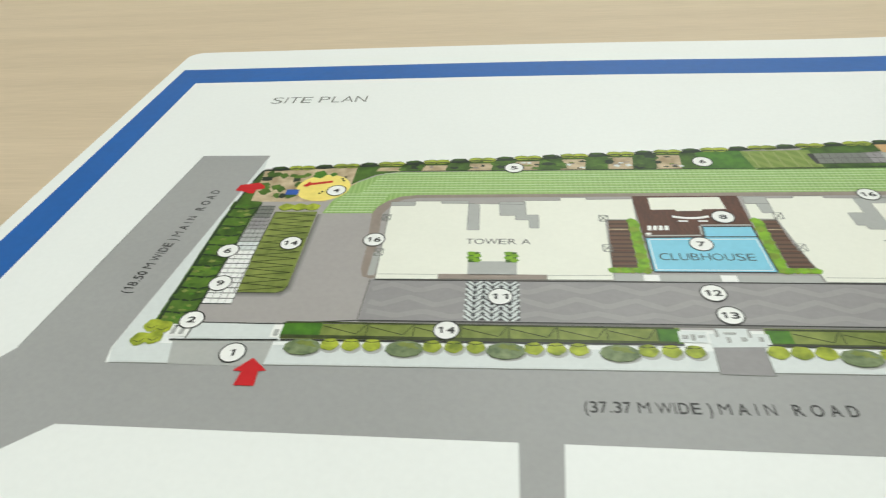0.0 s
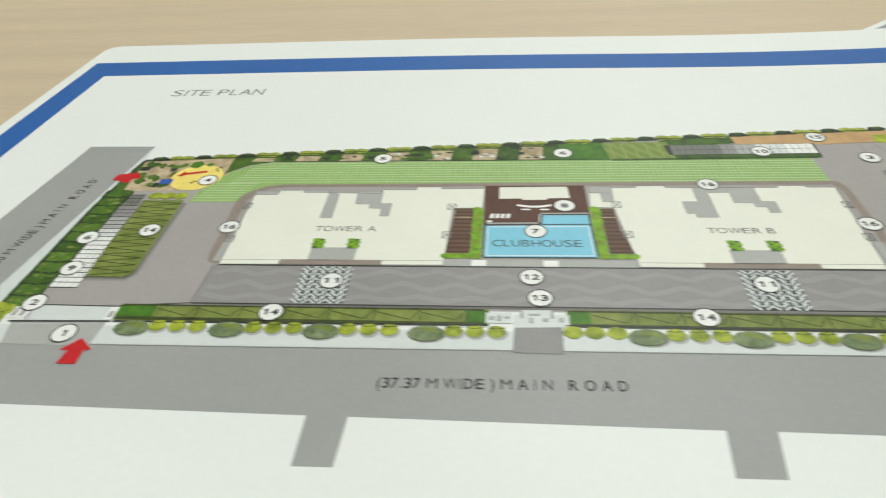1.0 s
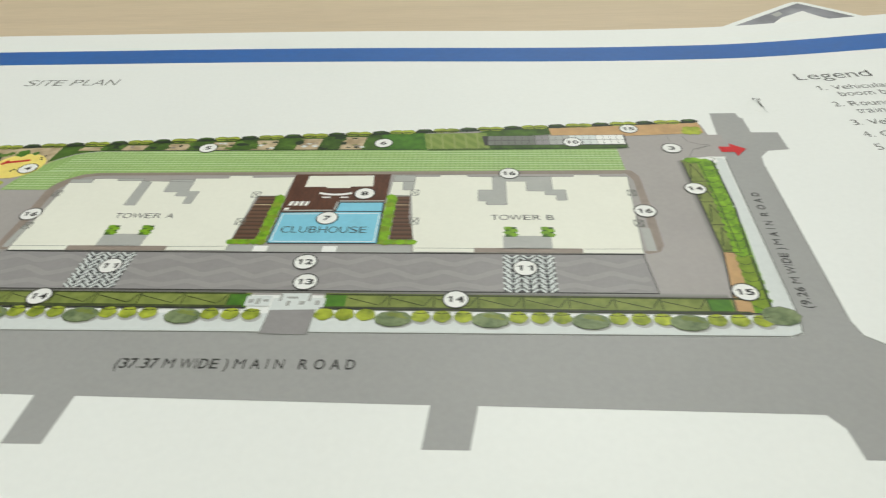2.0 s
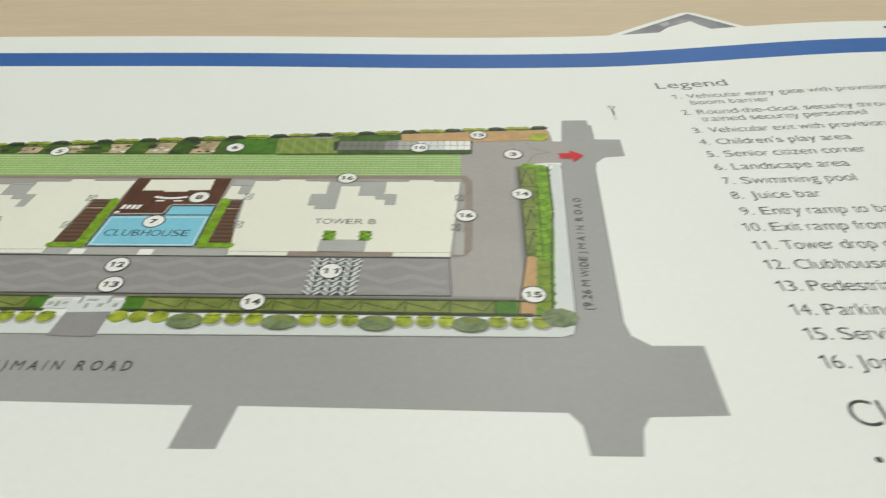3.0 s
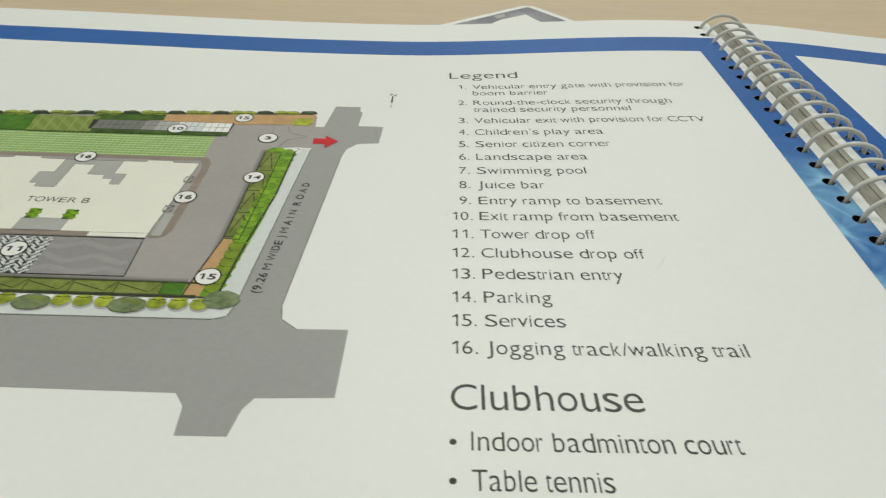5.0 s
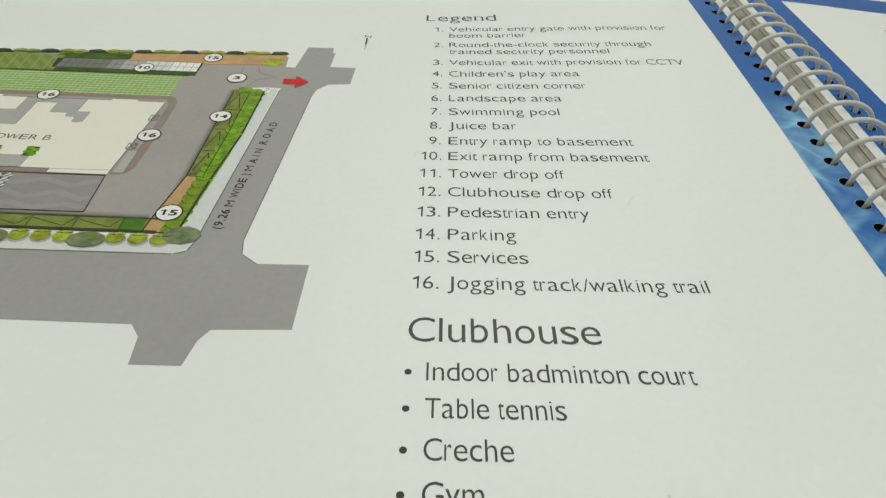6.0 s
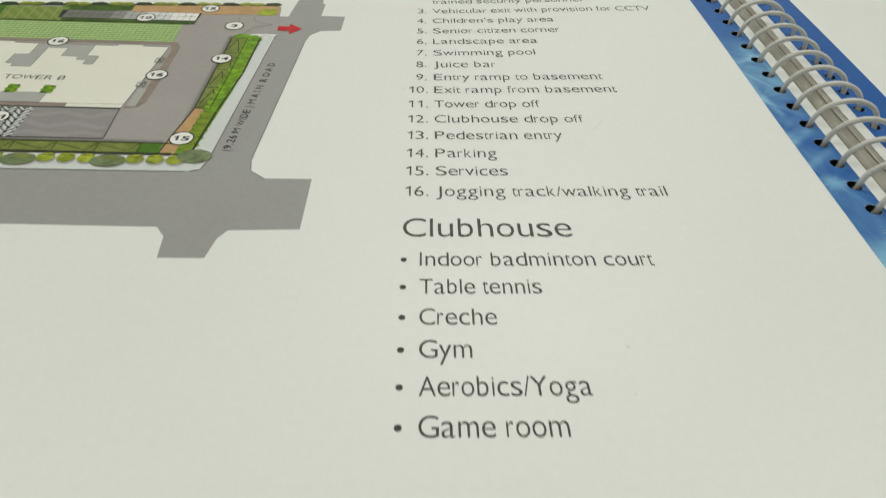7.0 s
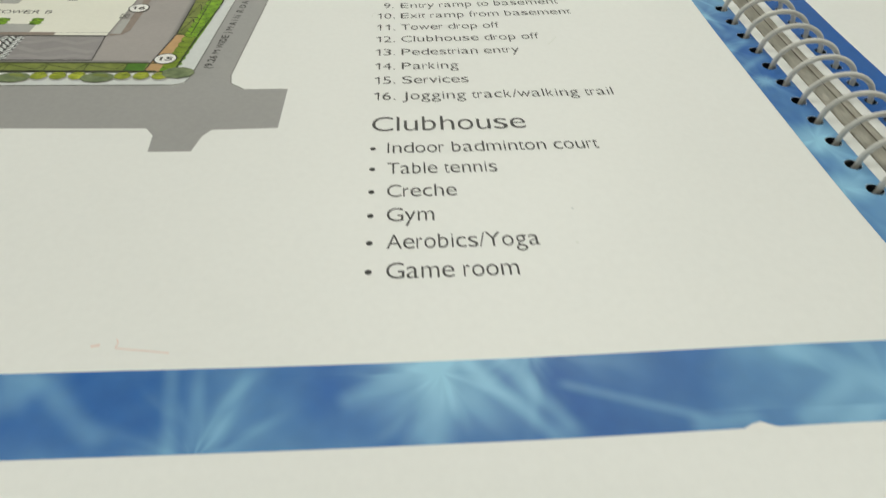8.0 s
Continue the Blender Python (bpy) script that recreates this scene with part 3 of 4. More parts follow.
def lawns():
    left = [(-1.72, 2.64), (-1.62, 3.1), (-1.42, 3.65), (-1.1, 4.15), (-0.6, 4.52), (0.0, 4.7)]
    inner = [(0.65, 3.5), (0.2, 3.42), (-0.1, 3.22), (-0.32, 2.95), (-0.42, 2.64)]
    printed("printed_lawn", left + [(6.0, 4.72), (14.66, 4.76), (14.72, 3.5), (7.0, 3.52)] + inner, "lawn", 6, page, 2.5, "light green ruled lawn print")
    for k in range(9):
        y = 3.62 + 0.125 * k
        printed("lawn_rule", path_strokes([(-0.9 + 0.06 * k, y), (14.7, y + 0.02)], 0.024), "lawnline", 7, page)
    for k in range(8):
        printed("lawn_rule", path_strokes([(-1.66 + 0.05 * k, 2.72 + 0.12 * k), (-0.44 + 0.05 * k, 2.72 + 0.12 * k)], 0.024), "lawnline", 7, page)
    out = [(14.78, 3.6), (0.65, 3.5), (0.2, 3.42), (-0.1, 3.22), (-0.32, 2.95), (-0.42, 2.64), (-0.3, 1.2), (-0.28, 0.4), (-0.2, 0.12), (0.0, 0.04)]
    back = [(0.12, 0.1), (-0.05, 0.4), (-0.06, 1.2), (-0.16, 2.6), (0.05, 3.05), (0.3, 3.28), (0.7, 3.36), (14.6, 3.42)]
    printed("printed_track", out + back, "track", 7, page, 0, "taupe jogging track print")
    printed("printed_track", [(14.5, 3.6), (14.85, 3.58), (15.0, 3.3), (15.02, 1.5), (15.0, 0.35), (14.88, 0.12), (14.6, 0.04), (14.54, 0.12), (14.78, 0.3), (14.82, 1.5), (14.82, 3.1), (14.7, 3.4)], "track", 7.4, page, 0, "taupe jogging track print")
    # west lawn with its zigzag bays
    printed("printed_lawn", [(-2.97, 2.72), (-1.86, 2.72), (-1.8, -0.2), (-1.86, -0.4), (-2.0, -0.47), (-2.94, -0.47)], "olive", 6, page, 0, "olive parking lawn print")
    for k in range(12):
        y = -0.42 + 0.258 * k
        printed("bay_line", path_strokes([(-2.92, y), (-1.86, y + 0.13), (-2.92, y + 0.258)], 0.024), "rule", 7, page)
    printed("bay_line", path_strokes([(-2.97, 2.72), (-2.95, -0.47), (-2.0, -0.48), (-1.85, -0.41), (-1.79, -0.2)], 0.02), "black", 7, page)
    # south strip
    printed("printed_lawn", [(-1.57, -1.43), (6.3, -1.36), (6.3, -1.8), (-1.5, -1.86)], "olive", 6, page, 0, "olive parking strip print")
    printed("printed_lawn", [(7.85, -1.34), (15.9, -1.36), (16.3, -1.3), (16.1, -1.78), (7.8, -1.78)], "olive", 6, page, 0, "olive parking strip print")
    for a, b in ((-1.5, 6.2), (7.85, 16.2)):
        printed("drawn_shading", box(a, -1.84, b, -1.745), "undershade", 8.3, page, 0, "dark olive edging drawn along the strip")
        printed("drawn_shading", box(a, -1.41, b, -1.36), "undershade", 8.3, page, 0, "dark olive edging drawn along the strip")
    for a, b in ((-1.55, -0.72), (5.86, 6.28), (7.86, 8.3), (15.45, 15.9)):
        printed("printed_shrubs", box(a, -1.8, b, -1.4), "grass", 7, page, 0, "bright green printed shrubs")
    for a, b in ((-0.72, 5.86), (8.3, 15.45)):
        n = round((b - a) / 0.93)
        for k in range(n):
            u0, u1 = a + (b - a) * k / n, a + (b - a) * (k + 1) / n
            printed("bay_line", path_strokes([(u1, -1.38), (u1, -1.78)], 0.02), "rule", 8, page)
            printed("bay_line", path_strokes([(u0 + 0.03, -1.48), (u1 - 0.2, -1.7), (u1 - 0.03, -1.42)], 0.02), "rule", 8, page)
    printed("boundary_line", path_strokes([(-3.77, -1.95), (-1.5, -1.9), (6.3, -1.82)], 0.045) + path_strokes([(7.8, -1.8), (16.4, -1.8)], 0.035), "black", 9, page)
    # east strip
    printed("printed_lawn", [(16.22, 4.1), (16.7, 4.2), (16.66, 2.0), (16.6, 0.13), (16.2, 0.13)], "olive", 6, page, 0, "olive parking strip print")
    for k in range(4):
        y = 0.2 + 0.95 * k
        printed("bay_line", path_strokes([(16.24, y), (16.62, y)], 0.028) + path_strokes([(16.6, y + 0.06), (16.42, y + 0.86), (16.26, y + 0.12)], 0.024), "rule", 7, page)
    printed("boundary_line", path_strokes([(16.24, 4.0), (16.2, 0.13), (16.0, -1.15), (15.92, -1.8)], 0.034), "black", 9, page)
    printed("boundary_line", path_strokes([(16.66, 3.9), (16.63, 2.0), (16.56, 0.13)], 0.026), "rule", 10.6, page)
    printed("boundary_line", path_strokes([(16.2, 0.13), (16.6, 0.1)], 0.024), "rule", 9, page)
    printed("printed_service_strip", [(16.2, 0.13), (16.5, 0.13), (16.38, -0.9), (16.3, -1.82), (15.9, -1.82)], "tan", 6.5, page, 0, "tan service strip print")
    printed("printed_hedge", [(16.6, 4.2), (17.02, 4.1), (16.9, 1.0), (16.62, -1.8), (16.25, -1.82), (16.45, 0.1), (16.62, 2.0)], "bright", 7, page, 0, "bright green hedge print")
    for k in range(20):
        printed("printed_bush", round_shape(17.0 - 0.02 * k, 3.9 - 0.28 * k, 0.085, 10, 0.09, 4, 0.1, k), "bright", 6.8, page)
    printed("bush_line", path_strokes([(17.02, 4.1), (16.96, 1.9), (16.85, 1.0), (16.74, 0.0), (16.6, -1.8)], 0.045), "dark", 10.3, page)
    for k in range(21):
        y = 4.0 - 0.274 * k
        x = 16.83 - 0.018 * k
        shape = round_shape(x, y, 0.17, 16, 0.185, 5, 0.045, k)
        lay = 10.0 - 0.09 * k
        printed("printed_bush", shape, "bright" if k < 15 else "lime", lay, page, 0, "bright green round bush print")
        low = [(u, v - 0.01) for u, v in shape if v < y - 0.02]
        printed("bush_line", path_strokes(sorted(low), 0.026), "undershade", lay + 0.03, page)
    printed("printed_bush", round_shape(16.52, 4.1, 0.24, 16, 0.15, 6, 0.08), "bright", 10.4, page)
    printed("bush_line", path_strokes(sorted(q for q in round_shape(16.52, 4.1, 0.24, 16, 0.15, 6, 0.08) if q[1] < 4.1), 0.022), "undershade", 10.5, page)


def hedge_line(x):
    """The slanting north boundary."""
    return 5.28 + (x - 2.0) * 0.071


def north_side():
    printed("printed_planting", [(-1.25, 4.05), (-1.25, hedge_line(-1.25)), (8.1, hedge_line(8.1)), (8.1, 4.72), (0.0, 4.74), (-0.65, 4.56), (-1.1, 4.2)], "hedge", 5.6, page, 2.5, "mottled green planting print")
    for k in range(8):
        x = -0.7 + 1.27 * k
        y = hedge_line(x) - 0.12
        printed("printed_patch", [(x + 0.02, 4.76), (x + 0.68, 4.76), (x + 0.74, y), (x + 0.1, y)], "sand", 6, page, 0, "sandy printed patch")
    rnd = random.Random(5)
    n = 0
    for k in range(7):
        x0 = 0.34 + 1.28 * k
        if x0 > 7.5:
            break
        for q in range(11 if k > 1 else 4):
            x = x0 + 0.3 * (2 * rnd.random() - 1)
            y = 4.82 + (hedge_line(x0) - 4.95) * rnd.random()
            printed("printed_shrub", round_shape(x, y, 0.1 + 0.08 * rnd.random(), 10, 0.08 + 0.05 * rnd.random(), 5, 0.25, n), rnd.choice(["dark", "hedge", "hedge", "shrub"]), 6.2 + 0.03 * n, page)
            n += 1
        for q in range(6 if k > 1 else 2):
            x = x0 + 0.45 + 0.45 * rnd.random()
            y = 4.82 + (hedge_line(x0) - 4.98) * rnd.random()
            printed("printed_shrub", round_shape(x, y, 0.05 + 0.08 * rnd.random(), 9, 0.03 + 0.04 * rnd.random(), 4, 0.3, n), rnd.choice(["dark", "track", "olive", "shrub", "walk"]), 6.2 + 0.03 * n, page)
            n += 1
    printed("boundary_line", path_strokes([(0.0, 4.74), (9.4, 4.76), (15.0, 4.8)], 0.03), "dark", 9.1, page)
    printed("printed_lawn", [(8.1, 4.72), (8.1, hedge_line(8.1)), (9.32, hedge_line(9.32)), (9.45, 4.72)], "grass", 8.4, page, 0, "bright green lawn print")
    printed("printed_lawn", [(9.45, 4.74), (9.3, hedge_line(9.3) - 0.1), (11.1, hedge_line(11.1) - 0.2), (11.2, 4.74)], "patch", 8.6, page, 0, "striped olive lawn print")
    for k in range(5):
        x = 9.5 + 0.33 * k
        printed("bay_line", path_strokes([(x + 0.08, 4.8), (x, hedge_line(x) - 0.22)], 0.05), "stripe", 9, page)
    printed("printed_lawn", [(9.45, 4.68), (11.1, 5.9), (13.1, 6.0), (13.0, 5.62), (11.2, 5.4), (11.3, 5.0), (15.0, 5.0), (14.98, 4.85), (14.8, 4.76)], "hedge", 8.2, page, 0, "green verge print")
    printed("printed_service_strip", [(12.95, 5.55), (12.9, hedge_line(12.9) - 0.05), (17.2, hedge_line(17.2) - 0.05), (17.22, 5.66), (15.0, 5.5)], "tan", 8.5, page, 0, "tan service strip print")
    # exit ramp, dark to light
    tones = ["soft", "soft", "soft", "court", "core", "walk", "walk", "white"]
    for k in range(20):
        x0 = 11.15 + 0.19 * k
        for j in range(2):
            y0 = 4.985 + 0.275 * j + 0.002 * k
            printed("ramp_panel", box(x0 + 0.005, y0, x0 + 0.185, y0 + 0.26), tones[min(7, int(k * 8 / 18))], 9.2, page)
    printed("printed_ramp", [(11.06, 4.96), (14.98, 4.98), (15.0, 5.58), (10.98, 5.52)], "black", 8.8, page, 0, "grey ramp print ruled in squares")
    # hedge of alternating dark and olive bushes
    printed("boundary_line", path_strokes([(-3.95, 4.84), (17.1, 6.33)], 0.09), "dark", 9, page, 0)
    for k in range(33):
        x = -3.5 + 0.64 * k
        y = hedge_line(x) + 0.02
        if k % 2 == 0:
            printed("printed_bush", round_shape(x, y + 0.03, 0.25, 14, 0.13, 5, 0.08, k), "dark", 10.5, page, 0, "dark green bush print")
            printed("printed_bush", round_shape(x - 0.02, y + 0.09, 0.15, 12, 0.045, 4, 0.1, k), "hedge", 11, page)
        else:
            for s in (-1, 1):
                shape = round_shape(x + 0.17 * s, y + 0.02, 0.21, 14, 0.13, 5, 0.07, k + s)
                printed("printed_bush", shape, "yellow", 10 + 0.1 * s, page, 0, "yellow-green bush print")
                printed("bush_line", path_strokes(shape, 0.012, True), "rule", 10.04 + 0.1 * s, page)
                printed("printed_bush", round_shape(x + 0.17 * s, y - 0.02, 0.12, 10, 0.05, 4, 0.2, k + s), "olive", 10.06 + 0.1 * s, page)
            printed("bush_line", [stroke((x - 0.34, y - 0.03), (x + 0.34, y - 0.03), 0.035)], "dark", 11, page)
    for dx in (0.0, 0.22):
        printed("printed_bush", round_shape(16.78 + dx, 5.72, 0.17, 14, 0.16, 5, 0.1), "yellow", 9 + dx, page)
        printed("printed_bush", round_shape(16.82 + dx, 5.92, 0.15, 14, 0.13, 5, 0.1), "yellow", 9.5 + dx, page)


def west_side():
    printed("printed_hedge", [(-3.95, 4.9), (-4.12, 3.9), (-4.28, 2.4), (-4.32, -1.5), (-3.56, -1.42), (-3.5, 2.4), (-3.44, 3.1), (-3.6, 3.4)], "hedge", 5.2, page, 1.5, "dense green hedge print")
    rnd = random.Random(3)
    for k in range(12):
        y = 3.05 - 0.4 * k
        x = -3.9 + 0.03 * rnd.random() - 0.006 * k
        shape = [(x - 0.36, y + 0.17), (x + 0.02, y + 0.2), (x + 0.33, y + 0.16), (x + 0.36, y - 0.1), (x + 0.2, y - 0.2), (x - 0.1, y - 0.15), (x - 0.38, y - 0.2)]
        printed("printed_bush", shape, "shrub" if k % 3 else "hedge", 6.05 + 0.1 * k, page)
        printed("bush_line", path_strokes([(x - 0.36, y - 0.17), (x - 0.1, y - 0.19), (x + 0.12, y - 0.23), (x + 0.36, y - 0.14)], 0.05), "dark", 8, page)
        for q in range(5):
            u, v = x + 0.3 * (2 * rnd.random() - 1), y + 0.13 * (2 * rnd.random() - 1)
            printed("printed_shrub", round_shape(u, v, 0.06 + 0.05 * rnd.random(), 9, 0.03 + 0.03 * rnd.random(), 4, 0.25, q), rnd.choice(["grass", "hedge", "shrub", "olive"]), 7.4 + 0.05 * q + 0.005 * k, page)
    printed("bush_line", path_strokes([(-3.96, 4.85), (-4.08, 4.2), (-4.14, 3.5), (-4.2, 2.6), (-4.24, 1.4), (-4.22, 0.4), (-4.26, -0.6), (-4.24, -1.4)], 0.06), "dark", 8.4, page)
    printed("bush_line", path_strokes([(-3.46, 3.1), (-3.56, 2.4), (-3.52, 1.4), (-3.55, 0.5), (-3.56, -0.8), (-3.54, -1.3)], 0.035), "dark", 8.4, page)
    printed("printed_play_area", [(-3.9, 4.82), (-3.8, 3.2), (-1.75, 3.2), (-1.1, 4.1), (-1.15, 5.04)], "sand", 5.4, page, 0, "sandy play area print")
    printed("play_circle", round_shape(-1.99, 3.9, 0.74, 28, 0.68), "play", 7, page, 0, "yellow play circle print")
    rnd = random.Random(9)
    for k in range(32):
        x, y = -3.75 + 1.3 * rnd.random(), 3.3 + 1.4 * rnd.random()
        printed("printed_shrub", round_shape(x, y, 0.09 + 0.11 * rnd.random(), 10, 0.09 + 0.08 * rnd.random(), 4, 0.2, k), rnd.choice(["hedge", "olive", "shrub", "sand", "hedge", "dark", "shrub"]), 6.015 + 0.028 * k, page)
    printed("play_slide", [(-2.58, 3.98), (-2.44, 4.22), (-2.38, 4.14), (-1.8, 4.26), (-1.78, 4.16), (-2.38, 4.02), (-2.48, 3.94)], "red", 8, page, 0, "red slide print")
    printed("play_tree", round_shape(-2.24, 4.6, 0.19, 14, 0.2, 5, 0.14), "grass", 9, page)
    printed("play_tree", round_shape(-1.85, 4.6, 0.1, 12, 0.1, 4, 0.15), "grass", 9, page)
    printed("play_bench", [(-2.96, 3.54), (-2.6, 3.54), (-2.62, 3.8), (-2.98, 3.8)], "blue", 9, page, 0, "blue play bench print")
    for x, y in ((-2.02, 3.6), (-1.96, 3.68), (-1.55, 4.35), (-1.48, 4.45), (-1.5, 4.25)):
        printed("play_mark", round_shape(x, y, 0.04, 8), "rule", 9, page)
    printed("red_arrow", [(-4.42, 3.76), (-4.2, 3.72), (-4.0, 3.62), (-3.86, 3.6), (-3.84, 3.8), (-3.62, 3.86), (-3.66, 4.0), (-3.86, 4.17), (-4.14, 4.09), (-4.37, 4.06)], "red", 11, page, 0, "red printed arrow")
    # entry ramp
    printed("printed_ramp", [(-3.47, 3.0), (-3.05, 3.0), (-2.86, -0.87), (-3.54, -0.87)], "black", 6, page, 0, "ramp print ruled in squares")
    for k in range(22):
        y = -0.85 + 0.174 * k
        w = 0.66 - 0.0115 * k
        for j in range(4):
            x0 = -3.53 + 0.0033 * k + j * w / 4
            tone = "white" if k < 11 else ("walk" if k < 13 else ("core" if k < 16 else ("court" if k < 19 else "soft")))
            printed("ramp_panel", box(x0 + 0.004, y + 0.012, x0 + w / 4 - 0.004, y + 0.16), tone, 7, page)
    for x in (-2.74, -2.39, -2.04):
        printed("printed_bush", round_shape(x, 2.93, 0.2, 14, 0.17, 5, 0.08, x), "yellow", 9 + 0.3 * x, page)
        printed("bush_line", path_strokes([(x - 0.17, 2.84), (x, 2.75), (x + 0.17, 2.84)], 0.02), "rule", 9.5, page)
    for x, y in ((-4.3, -1.55), (-4.05, -1.6), (-4.4, -1.95), (-4.12, -1.9)):
        printed("printed_bush", round_shape(x, y, 0.19, 14, 0.19, 5, 0.08, x), "yellow", 9 - 0.4 * y - 0.3 * x, page)
        printed("bush_line", path_strokes([(x - 0.1, y - 0.05), (x + 0.02, y - 0.1), (x + 0.1, y)], 0.02), "rule", 11.5, page)
    # gate
    printed("printed_gate", box(-3.42, -1.9, -1.56, -1.44), "walk", 6, page, 0, "pale gate apron print")
    printed("printed_gate_road", [(-3.68, -1.98), (-1.6, -1.94), (-1.62, -2.62), (-3.52, -2.6)], "core", 6, page, 0, "grey gate road print")
    printed("gate_line", path_strokes([(-3.42, -1.43), (-1.52, -1.45)], 0.03) + path_strokes([(-3.42, -1.44), (-3.45, -1.92)], 0.02), "black", 8, page)
    printed("guard_room", box(-3.9, -1.85, -3.46, -1.5), "white", 8, page, 0, "white guard room print")
    printed("guard_room", box(-1.72, -1.84, -1.52, -1.46), "white", 8, page, 0, "white guard room print")
    for x in (-3.84, -3.66, -1.67):
        printed("plan_mark", box(x, -1.78, x + 0.09, -1.6), "core", 9, page)
        printed("plan_mark", path_strokes([(x, -1.78), (x + 0.09, -1.78), (x + 0.09, -1.6)], 0.016), "soft", 9.4, page)
    printed("red_arrow", [(-2.02, -3.1), (-1.62, -3.1), (-1.65, -2.74), (-1.5, -2.72), (-1.86, -2.4), (-2.16, -2.74), (-1.98, -2.75)], "red", 11, page, 0, "red printed arrow")


def towers():
    plate_a = [(0.0, 2.98), (0.63, 2.98), (0.63, 3.19), (1.3, 3.19), (1.3, 3.09), (2.0, 3.07), (3.4, 3.02), (3.4, 3.2), (4.3, 3.2), (4.3, 3.34), (4.95, 3.34), (4.95, 3.24), (6.08, 3.26),
               (6.05, 2.34), (5.32, 2.34), (5.25, 0.06), (0.1, 0.03)]
    plate_b = [(9.28, 3.28), (9.91, 3.28), (9.91, 3.37), (10.62, 3.37), (10.62, 3.28), (11.26, 3.26), (12.74, 3.27), (13.34, 3.27), (13.34, 3.36), (14.01, 3.36), (14.01, 3.28), (14.7, 3.28),
               (14.52, 0.05), (9.5, 0.05), (9.24, 2.36), (8.68, 2.38), (8.7, 3.03), (9.28, 3.03)]
    for plate in (plate_a, plate_b):
        printed("tower_plate", plate, "plate", 8, page, 0, "cream tower plan print")
        printed("plan_outline", path_strokes(plate, 0.016, True), "soft", 9.3, page)
    cores = ([(2.0, 3.08), (2.02, 1.9), (2.31, 1.9), (2.28, 3.02)],
             [(2.77, 3.14), (2.8, 2.52), (3.18, 2.52), (3.18, 2.33), (3.51, 2.32), (3.51, 1.98), (3.73, 1.98), (3.74, 2.55), (3.44, 2.55), (3.43, 3.14)],
             [(11.27, 3.3), (11.28, 2.63), (10.91, 2.63), (10.92, 2.11), (11.11, 2.11), (11.12, 1.95), (11.61, 1.95), (11.6, 3.04), (12.12, 3.04), (12.12, 2.58), (12.56, 2.57), (12.57, 2.4), (12.83, 2.39), (12.83, 2.15), (13.08, 2.16), (13.08, 2.64), (12.76, 2.64), (12.76, 3.27)],
             [(8.72, 3.36), (9.28, 3.34), (9.27, 2.62), (9.01, 2.62), (8.98, 3.04), (8.72, 3.05)],
             box(0.0, 2.98, 0.63, 3.16), box(1.3, 3.08, 2.0, 3.2))
    for p in cores:
        printed("tower_core", p, "core", 9, page)
        printed("plan_outline", path_strokes(p, 0.012, True), "soft", 9.4, page)
    for s, w in ((0.0, 0.0), (9.44, 0.06)):
        printed("tower_porch", box(2.12 + s - w, 0.2, 3.2 + s - w, 0.68), "core", 9, page, 0, "grey porch print")
        printed("printed_track", box(1.48 + s - w, 0.03, 3.85 + s - w, 0.22), "track", 9, page)
        for x in (2.24, 3.08):
            printed("printed_bush", box(x - 0.13 + s, 0.64, x + 0.13 + s, 1.02), "hedge", 10, page, 0, "green planter print")
            for q in range(4):
                printed("printed_shrub", round_shape(x + s + 0.07 * (-1) ** q, 0.72 + 0.085 * q, 0.1, 10, 0.07, 4, 0.2, q), "bright", 10.2 + 0.1 * q, page)
        printed("plan_line", path_strokes([(0.1 + s, 0.2), (1.44 + s, 0.2)], 0.012), "soft", 9.5, page)
        printed("plan_line", path_strokes([(3.81 + s, 0.2), (5.2 + s - w, 0.22)], 0.012), "soft", 9.5, page)
    for x, y in ((-0.02, 2.45), (0.02, 1.0), (5.28, 2.4), (5.24, 1.2), (9.32, 2.5), (9.42, 1.25), (14.68, 2.5), (14.62, 1.2)):
        printed("plan_mark", path_strokes([(x - 0.1, y - 0.13), (x + 0.1, y + 0.13)], 0.025) + path_strokes(box(x - 0.1, y - 0.13, x + 0.1, y + 0.13), 0.02, True) + path_strokes([(x - 0.1, y + 0.13), (x + 0.1, y - 0.13)], 0.02), "soft", 10, page)
    printed("printed_apron", box(14.62, 0.15, 14.82, 1.0), "core", 7.5, page)
    printed("printed_apron", box(-0.1, 0.15, 0.06, 1.0), "core", 7.5, page)


